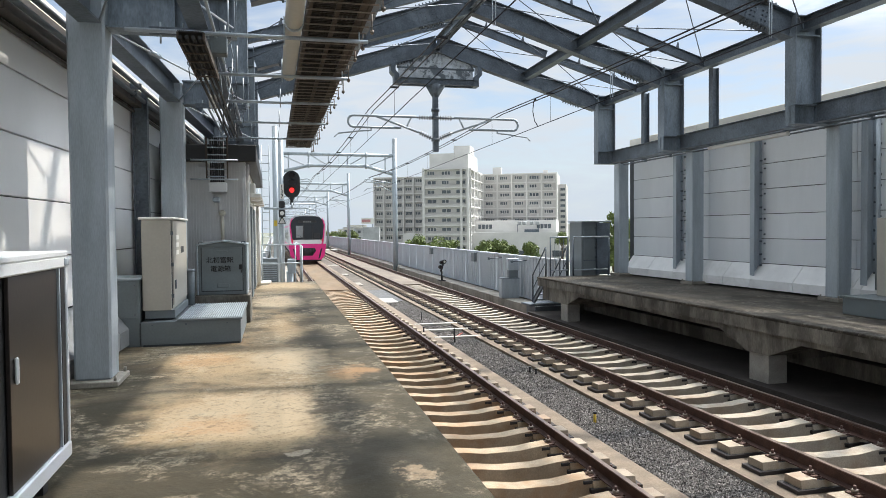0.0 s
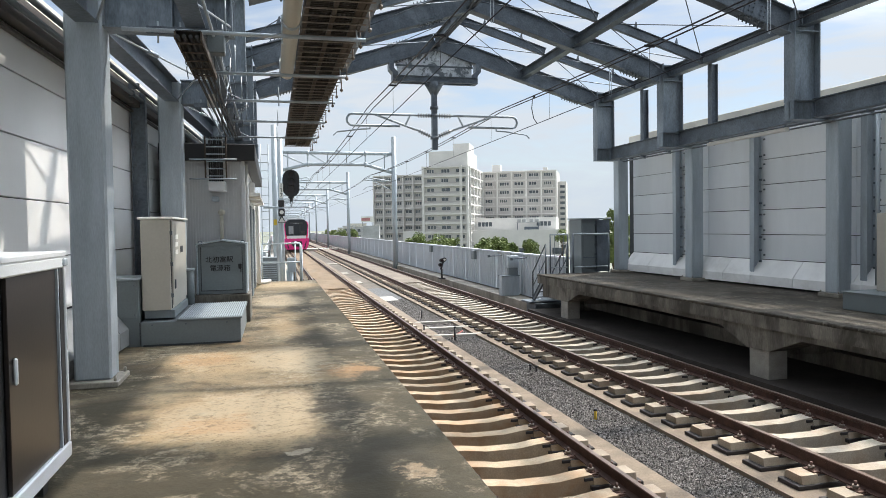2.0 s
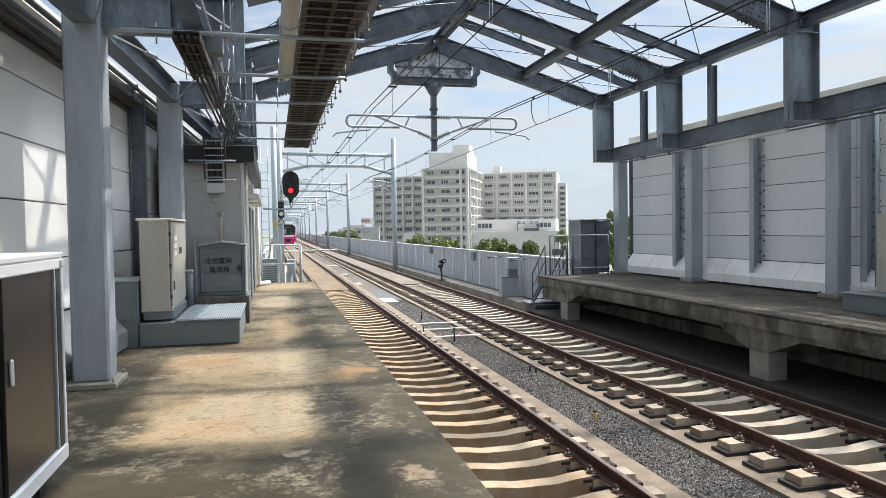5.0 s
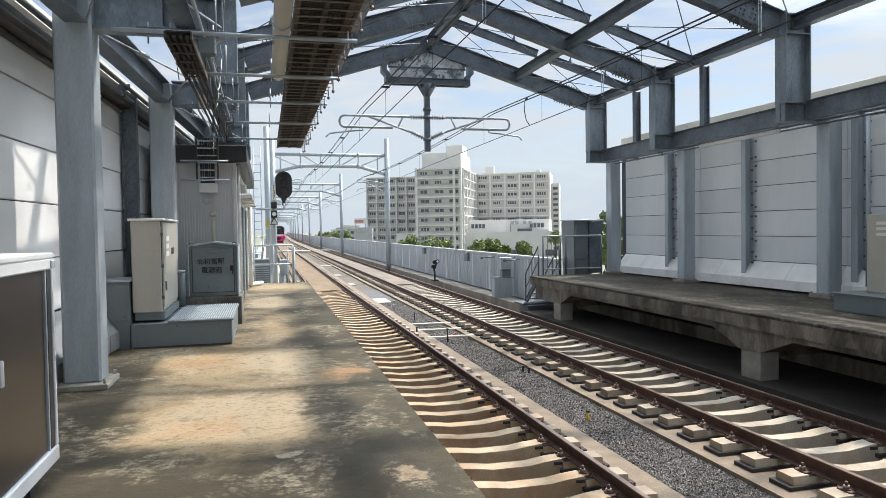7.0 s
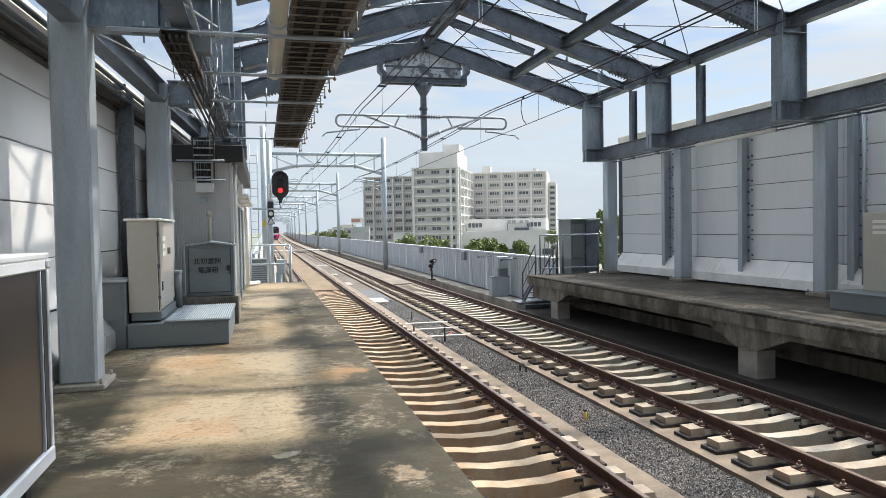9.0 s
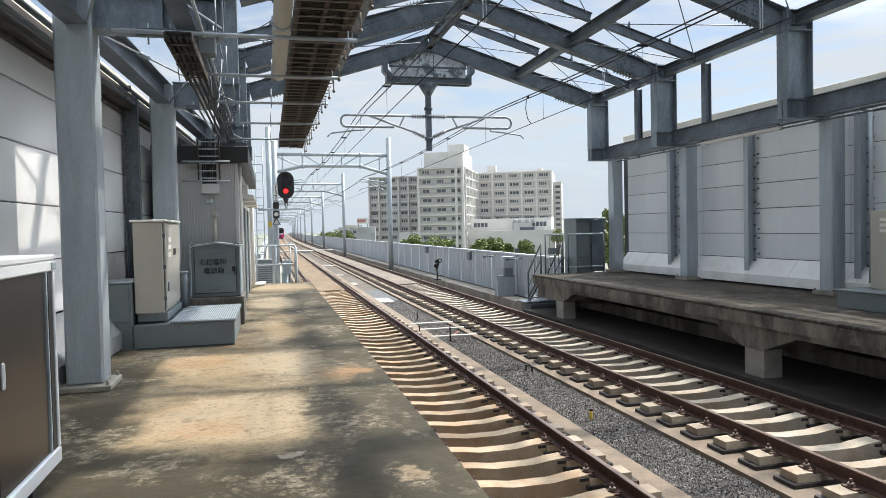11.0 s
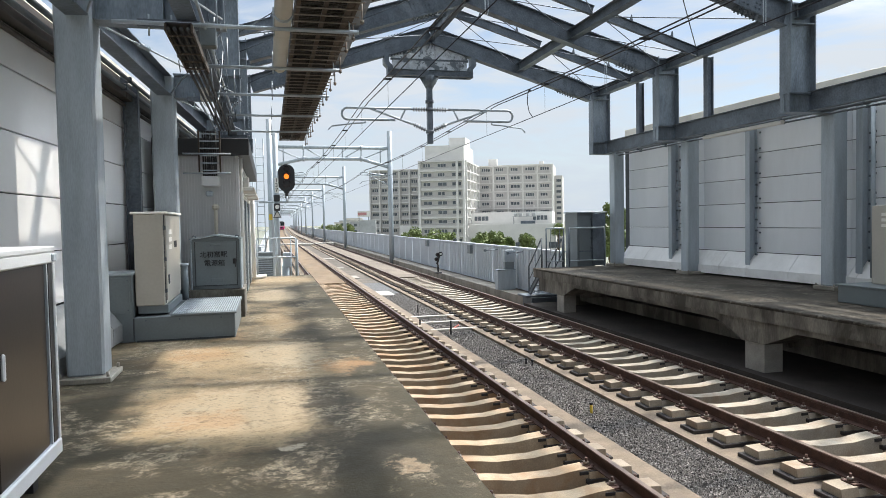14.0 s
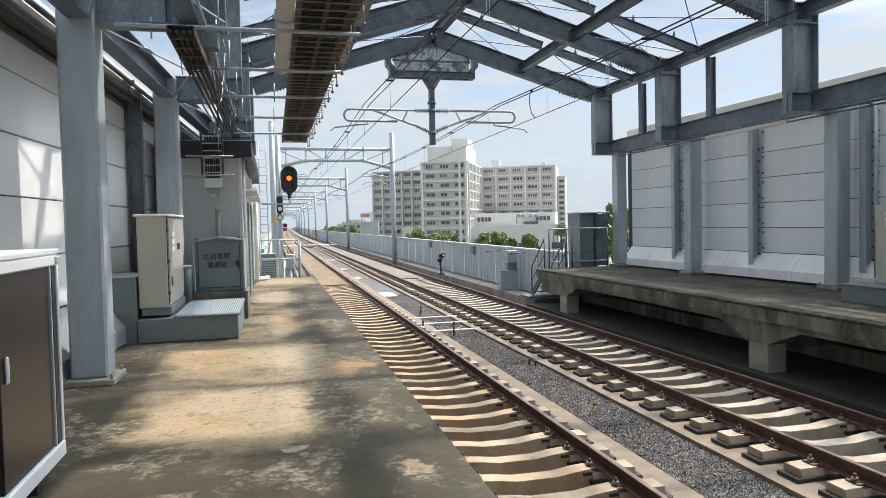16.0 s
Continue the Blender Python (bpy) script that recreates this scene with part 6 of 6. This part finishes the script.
def car(cab):
    c = thing("train_car", "magenta and white commuter train car with a dark glazed cab end" if cab else "stainless commuter train car with a magenta band", "train car", group="train cars")
    W = 1.39
    body = [(-W, 0.95), (W, 0.95), (W, 2.9), (W - 0.12, 3.3), (W - 0.45, 3.52), (-W + 0.45, 3.52), (-W + 0.12, 3.3), (-W, 2.9)]
    part("body", prism(bmesh.new(), body, 0.35, 17.6), STEELB, c)
    part("roof", prism(bmesh.new(), [(-1.0, 3.5), (1.0, 3.5), (0.85, 3.64), (-0.85, 3.64)], 0.6, 17.4), ROOFG, c)
    part("roof_unit", boxm(-0.8, 0.8, 6.5, 11.0, 3.58, 3.8, bev=0.08), ROOFG, c)
    for s in (-1, 1):
        part("colour_band", boxm(s * W, s * (W + 0.006), 0.4, 17.55, 1.05, 1.45), PINK, c)
        part("colour_band", boxm(s * W, s * (W + 0.006), 0.4, 17.55, 2.75, 2.88), PINK, c)
        for k in range(4):
            y = 2.0 + k * 4.3
            d = part("door", boxm(s * W, s * (W + 0.012), y, y + 1.3, 1.0, 2.85), STEELB, c)
            part("door_glass", boxm(s * (W + 0.012), s * (W + 0.016), y + 0.15, y + 1.15, 1.75, 2.6), TGLASS, d)
        for k in range(3):
            y = 3.8 + k * 4.3
            part("window", boxm(s * W, s * (W + 0.008), y, y + 2.0, 1.7, 2.55), TGLASS, c)
    for y in (2.6, 15.0):
        b = part("bogie", boxm(-1.1, 1.1, y - 1.2, y + 1.2, 0.35, 0.7, bev=0.04), UNDER, c)
        for s in (-1, 1):
            for o in (-1.0, 1.0):
                part("wheel", tube(bmesh.new(), (s * 0.69, y + o, 0.43), (s * 0.81, y + o, 0.43), 0.43, 16), UNDER, b)
    part("underfloor_gear", boxm(-1.15, 1.15, 4.4, 13.2, 0.4, 0.95, bev=0.03), UNDER, c)
    if cab:
        # raked end: magenta lower mask, white side blades, dark glazed centre
        part("lower_mask", prism(bmesh.new(), [(-1.38, 1.55), (-1.40, 1.25), (-1.28, 0.55), (-1.05, 0.24), (1.05, 0.24), (1.28, 0.55), (1.40, 1.25), (1.38, 1.55)], -0.06, 0.4), PINK, c)
        part("white_band", prism(bmesh.new(), [(-1.38, 1.46), (1.38, 1.46), (1.30, 1.95), (1.06, 1.80), (-1.06, 1.80), (-1.30, 1.95)], -0.07, 0.38), TRAINW, c)
        for s in (-1, 1):
            part("side_blade", prism(bmesh.new(), [(s * 1.24, 1.7), (s * 1.40, 1.6), (s * 1.405, 2.9), (s * 1.30, 3.28), (s * 1.26, 2.9)], -0.065, 0.38), TRAINW, c)
            part("magenta_blade", prism(bmesh.new(), [(s * 1.04, 1.40), (s * 1.18, 1.40), (s * 1.27, 2.0), (s * 1.33, 2.95), (s * 1.16, 3.42), (s * 1.12, 3.38), (s * 1.24, 2.92), (s * 1.16, 1.95)], -0.08, 0.40), PINK, c)
            part("tail_lamp", boxm(s * 1.06, s * 1.16, -0.1, -0.07, 1.62, 1.84, bev=0.03), TAIL, c)
            part("wiper", tube(bmesh.new(), (s * 0.3, -0.09, 1.9), (s * 0.75, -0.09, 2.15), 0.015, 5), BLACK, c)
            part("corner_slot", prism(bmesh.new(), [(s * 1.0, 1.08), (s * 1.12, 1.12), (s * 0.93, 0.36), (s * 0.80, 0.32)], -0.072, -0.05), UNDER, c)
        gl = part("windscreen", prism(bmesh.new(), [(-1.13, 1.78), (1.13, 1.78), (1.25, 2.9), (1.17, 3.24), (0.95, 3.48), (0.6, 3.57), (-0.6, 3.57), (-0.95, 3.48), (-1.17, 3.24), (-1.25, 2.9)], -0.085, 0.36), TGLASS, c, "dark glazed cab end")
        part("pillar", boxm(-0.32, -0.24, -0.093, -0.08, 1.84, 2.95), BLACK, gl)
        part("pillar", boxm(0.36, 0.44, -0.093, -0.08, 1.84, 2.95), BLACK, gl)
        part("door_pane", boxm(-0.85, -0.3, -0.09, -0.08, 1.95, 2.85), ROOFG, gl)
        part("seen_seat", boxm(0.5, 0.95, -0.09, -0.08, 1.9, 2.3), UNDER, gl)
        part("destination_strip", boxm(-0.7, 0.7, -0.092, -0.08, 3.06, 3.26), BLACK, gl)
        for k in range(4):
            part("destination_bar", boxm(-0.3 + k * 0.16, -0.2 + k * 0.16, -0.097, -0.091, 3.1, 3.2), ROOFG, gl)
        cp = part("coupler", boxm(-0.25, 0.25, -0.45, 0.0, 0.75, 1.05, bev=0.05), UNDER, c)
        part("coupler_head", tube(bmesh.new(), (0, -0.5, 0.9), (0, -0.3, 0.9), 0.2, 10), UNDER, cp)
        part("coupler_recess", prism(bmesh.new(), [(-0.55, 1.14), (0.55, 1.14), (0.64, 0.92), (0.36, 0.55), (-0.36, 0.55), (-0.64, 0.92)], -0.075, -0.05), UNDER, c)
        for s in (-1, 1):
            part("hose", tube(bmesh.new(), (s * 0.4, -0.12, 0.7), (s * 0.45, -0.12, 1.1), 0.04, 6), UNDER, c)
        part("skirt", boxm(-1.05, 1.05, 0.05, 0.3, 0.12, 0.4, bev=0.04), UNDER, c)
    return c


CARS = [car(True), car(False)]
for _ in range(3):
    CARS.append(copy_thing(CARS[1], pose(0, 0, 0)))


# ---- apartment-like hospital block beyond the fence ----
BLD = mat("beige_render_wall", (0.56, 0.54, 0.52), 0.85, 0, 0.08, 0.3, 3, 0.05, stain=0.25, stain_col=(0.42, 0.38, 0.34))
BLD_L = mat("pale_concrete_frame", (0.69, 0.675, 0.65), 0.85, 0, 0.06, 0.3, 3, 0.05)
WINDOW = mat("grey_window_glass", (0.10, 0.115, 0.13), 0.15, 0, 0.25, 0.4, 2, 0.0)
WHITEW = mat("white_window_frame", (0.66, 0.65, 0.62), 0.6)


def facade(b, x0, x1, yf, z0, z1, bays, storey, frames, slab_out, win_rows=None, seed=1, wins=(3, 4), side=None, skip_low=0):
    """Slabs, columns and windows of one face; side turns it to face +x at that x."""
    rng = random.Random(seed)

    def put(name, u0, u1, o0, o1, a, c, m, parent):
        if side is None:
            bm = boxm(u0, u1, yf - o1, yf - o0, a, c)
        else:
            bm = boxm(side + o0, side + o1, u0, u1, a, c)
        return part(name, bm, m, parent)
    n = int(round((z1 - z0) / storey))
    for k in range(n + 1):
        z = z1 - k * storey
        put("floor_slab", x0 - 0.15, x1 + 0.15, 0.0, slab_out, z - 0.13 * storey, z, BLD_L, b)
        put("parapet", x0, x1, slab_out - 0.12, slab_out - 0.02, z, z + 0.2 * storey, BLD, b) if k and not frames else None
    w = (x1 - x0) / bays
    if frames:
        for i in range(bays + 1):
            put("column", x0 + i * w - 0.15, x0 + i * w + 0.15, 0.0, slab_out + 0.06, z0, z1 - 0.02, BLD_L, b)
    for k in range(n - skip_low):
        zt = z1 - k * storey - 0.28 * storey
        for i in range(bays):
            u = x0 + i * w + w * 0.18
            span = w * rng.choice((0.5, 0.6, 0.64))
            wn = put("window", u, u + span, 0.0, 0.05, zt - 0.4 * storey, zt, WHITEW, b)
            q = rng.choice(wins)
            for j in range(q):
                a = u + span * j / q + 0.06
                p = put("pane", a, u + span * (j + 1) / q - 0.06, 0.05, 0.08, zt - 0.37 * storey, zt - 0.03 * storey, WINDOW, wn)
            if rng.random() < 0.45 and frames:
                put("air_conditioner", u + span + 0.12, u + span + 0.4, 0.1, 0.4, zt - 0.68 * storey, zt - 0.42 * storey, WHITEW, b)


FANU = mat("pale_roof_fan", (0.42, 0.43, 0.43), 0.6, 0.1, 0.15)


def block():
    d = 247.5
    K = 1.65
    a = radians(13.64)
    b = thing("apartment_block", "large beige apartment block with slab balconies and many windows", "building", at=(d * math.sin(a), d * math.cos(a), -0.96), rz=-13.64 - 12.0)
    b.scale = (K, K, K)
    S = 2.0
    zt = 14.4
    part("tower_core", boxm(-3.9, 5.5, 0.02, 19, -10, zt), BLD, b)
    facade(b, -3.9, 5.5, 0.02, -7, zt - 0.1, 3, S, False, 0.55, seed=3, wins=(2, 2, 3))
    for x in (-4.1, 4.1, 5.5):
        part("column", boxm(x - 0.25, x + 0.25, -0.62, 0.02, -10, zt), BLD_L, b)
    facade(b, 0.6, 18.5, 0, -4, zt - 0.1, 4, S, True, 0.5, seed=5, side=5.5)
    part("penthouse", boxm(-3.2, 5.3, 1.5, 14, zt, zt + 3.3), BLD_L, b)
    part("lift_tower", boxm(1.9, 5.4, 3, 9, zt + 3.3, zt + 5.0), BLD_L, b)
    part("roof_tank", boxm(8.0, 10.0, 20, 22, zt, zt + 1.6), BLD_L, b)
    part("roof_tank", boxm(20, 21, 20, 22, zt, zt + 0.7), BLD_L, b)
    # right wing, farther back
    part("right_wing_core", boxm(5.6, 23.3, 19.02, 34, -10, zt), BLD, b)
    facade(b, 5.8, 23.1, 19.02, -4, zt - 0.1, 5, S, True, 0.7, seed=7, wins=(4, 4, 3))
    part("right_stair", boxm(23.3, 25.2, 24, 36, -10, zt - 2.5), BLD, b)
    for k in range(12):
        part("stair_slit", boxm(23.8, 24.9, 23.94, 24.0, zt - 4 - k * 1.3, zt - 3.4 - k * 1.3), WINDOW, b)
    # left wing
    part("left_wing_core", boxm(-21.9, -3.9, 21.02, 36, -10, zt), BLD, b)
    facade(b, -21.8, -4.2, 21.02, -7, zt - 0.1, 7, S, True, 0.7, seed=9, wins=(3, 2, 3))
    # low podium in front of the right wing
    part("podium", boxm(6.0, 23.6, 6.0, 18.9, -10, 3.2), BLD_L, b)
    part("podium_lower", boxm(-9.5, 24.5, 2.5, 6.0, -10, 0.6), BLD_L, b)
    for x in (6.6, 19.4):
        w = part("window", boxm(x, x + 3.2, 5.95, 6.0, 1.3, 2.4), WHITEW, b)
        for j in range(4):
            part("pane", boxm(x + 0.1 + j * 0.8, x + 0.75 + j * 0.8, 5.9, 5.95, 1.38, 2.32), WINDOW, w)
    for x in (0.0, 9.0, 16, 23):
        part("window", boxm(x, x + 2.4, 2.44, 2.5, -4.6, -3.3), WINDOW, b)
    c = part("roof_plant", boxm(17.0, 20.0, 4.0, 5.4, 0.6, 1.2), GALV, b)
    for x in (15.6, 16.6, 18.2, 19.4):
        part("fan_unit", boxm(x, x + 0.8, 3.4, 4.4, 2.2, 2.9, bev=0.1), FANU, c)
    for x in (15.5, 20.0):
        part("plant_leg", boxm(x, x + 0.15, 3.6, 3.8, 0.6, 2.3), GALV, c)
    part("plant_deck", boxm(15.3, 20.3, 3.3, 4.6, 2.1, 2.2), FANU, c)


block()

# ---- trees ----
LEAF = mat("green_foliage", (0.115, 0.175, 0.05), 0.65, 0, 0.3, 0.7, 4, 0.0, other=(0.19, 0.225, 0.075))
BARK = mat("brown_bark", (0.10, 0.075, 0.05), 0.9)


def tree(x, y, top, width, seed, ground=-10.0):
    rng = np.random.default_rng(seed)
    t = thing("street_tree", "broad leafy green tree behind the railway fence", "tree", group="street trees", at=(x, y, ground))
    H = top - ground
    bm = bmesh.new()
    tube(bm, (0, 0, 0), (0, 0, H * 0.62), 0.26, 8, 0.12)
    for k in range(6):
        a = k * 1.05
        tube(bm, (0, 0, H * (0.4 + 0.04 * k)), (width * 0.34 * math.cos(a), width * 0.34 * math.sin(a), H * (0.66 + 0.03 * k)), 0.09, 6, 0.03)
    part("trunk", bm, BARK, t)
    n_cl = 34
    V, F = [], []
    for k in range(n_cl):
        u = rng.random()
        r = width * 0.5 * math.sqrt(rng.random()) * (1 - 0.55 * u * u)
        a = rng.random() * 6.283
        cz = H * (0.60 + 0.34 * u)
        c = np.array([r * math.cos(a), r * math.sin(a), cz])
        cr = width * (0.10 + 0.07 * rng.random())
        for i in range(95):
            p = rng.normal(0, 1, 3)
            p = c + p / np.linalg.norm(p) * cr * (0.55 + 0.5 * rng.random())
            d1, d2 = rng.normal(0, 1, 3), rng.normal(0, 1, 3)
            s = 0.14 + 0.12 * rng.random()
            d1 *= s / np.linalg.norm(d1)
            d2 *= s / np.linalg.norm(d2)
            o = len(V)
            V += [p - d1, p + d2 * 0.6, p + d1, p - d2 * 0.6]
            F.append((o, o + 1, o + 2, o + 3))
    quads("crown", V, F, LEAF, t)


def at_px(u, z):
    """Plan position seen along the level direction u (tangent of the bearing from the first view), z metres away."""
    a = radians(13.64)
    return (z * (math.sin(a) + u * math.cos(a)), z * (math.cos(a) - u * math.sin(a)))


for i, (u, z, top, w) in enumerate(((-0.034, 84, 0.75, 4.6), (-0.008, 86, 0.6, 4.6), (0.012, 90, 0.2, 4.0), (0.056, 80, 0.3, 3.4), (0.078, 82, 0.45, 3.6), (0.098, 84, -0.3, 2.4), (0.124, 84, 0.0, 3.0), (0.246, 64, 3.75, 2.6), (0.258, 66, 3.2, 3.0))):
    x, y = at_px(u, z)
    tree(x, y, top, w, 20 + i)

# ---- distant town ----
TOWN = [mat("town_render_a", (0.55, 0.53, 0.50), 0.85, 0, 0.15, 0.1, 1, 0), mat("town_render_b", (0.42, 0.43, 0.44), 0.85, 0, 0.15, 0.1, 1, 0), mat("town_render_c", (0.62, 0.60, 0.56), 0.85, 0, 0.15, 0.1, 1, 0)]
rng = random.Random(12)
for i in range(64):
    z = rng.uniform(190, 620)
    u = rng.uniform(-0.30, 0.32) if i > 20 else rng.uniform(-0.19, -0.10)
    x, y = at_px(u, z)
    if abs(x - 5 - bend(y)) < 26 or (35 < x < 115 and 190 < y < 330):
        continue
    hgt = rng.uniform(6, 12.5) if z < 350 else rng.uniform(7, 15)
    w, dd = rng.uniform(7, 16), rng.uniform(7, 12)
    h = thing("town_house", "pale low town building in the distance", "building", group="distant town buildings", at=(x, y, -10), rz=rng.uniform(-30, 20))
    part("wall", boxm(-w / 2, w / 2, -dd / 2, dd / 2, 0, hgt), TOWN[i % 3], h)
    part("roof", boxm(-w / 2 - 0.3, w / 2 + 0.3, -dd / 2 - 0.3, dd / 2 + 0.3, hgt, hgt + 0.5), TOWN[(i + 1) % 3], h)
    for k in range(int(w // 2.6)):
        for zz in range(1, int(hgt // 3)):
            part("window", boxm(-w / 2 + 0.7 + k * 2.6, -w / 2 + 2.1 + k * 2.6, -dd / 2 - 0.06, -dd / 2, hgt - zz * 3 + 0.6, hgt - zz * 3 + 1.9), WINDOW, h)
# Red mixed paler to put the distance haze into the sign's colour
SIGNR = mat("haze_paled_red_sign", (0.46, 0.22, 0.22), 0.7)
x, y = at_px(-0.1055, 240)
s = thing("roof_sign", "red and white rooftop sign board on a pale building", "sign", at=(x, y, -10), rz=-10)
part("building", boxm(-2.0, 3.5, 0, 10, 0, 12.2), TOWN[1], s)
part("board", boxm(-2.6, 1.6, 0.5, 0.8, 13.4, 15.4), WHITE, s)
part("stripe", boxm(-2.5, 0.5, 0.44, 0.5, 13.9, 14.9), SIGNR, s)
part("post", boxm(-2.2, -2.0, 0.6, 0.8, 12.2, 13.4), GALV, s)
part("post", boxm(1.0, 1.2, 0.6, 0.8, 12.2, 13.4), GALV, s)
for i, (u, z) in enumerate(((-0.165, 300), (-0.155, 330), (-0.145, 280), (-0.128, 260), (0.17, 240), (0.165, 260), (0.19, 300))):
    x, y = at_px(u, z)
    tree(x, y, 1.2 if u < 0 else 0.0, 5.5, 60 + i)


# ---- movement ----
def motions():
    for k, c in enumerate(CARS):
        rows = []
        for i in range(33):
            t = i * 0.5
            y = 54.7 + 11.7 * t + 0.5 * t * t + 18.2 * k
            ym = y + 9
            rows.append((t, pose(NEAR_C - 0.08 + bend(y), y, RAIL_Z, 0, 0, turn(ym))))
        walk(c, rows)
    OPEN, SHUT = -84, 0
    for nm, z, seq in (("lower", -0.24, ((0, OPEN), (1.15, OPEN), (1.3, SHUT), (2.82, SHUT), (2.97, OPEN), (6.7, OPEN), (6.9, SHUT), (7.5, SHUT), (7.95, OPEN), (11.6, OPEN), (11.8, SHUT), (16, SHUT))),
                       ("middle", 0.06, ((0, SHUT), (11.6, SHUT), (11.8, OPEN), (15.18, OPEN), (15.3, SHUT), (15.83, SHUT), (15.97, OPEN), (16, OPEN)))):
        walk(ADDED_FLAPS[nm], [(t, pose(0, -0.065, z + 0.135, a, 0, 0)) for t, a in seq])


motions()
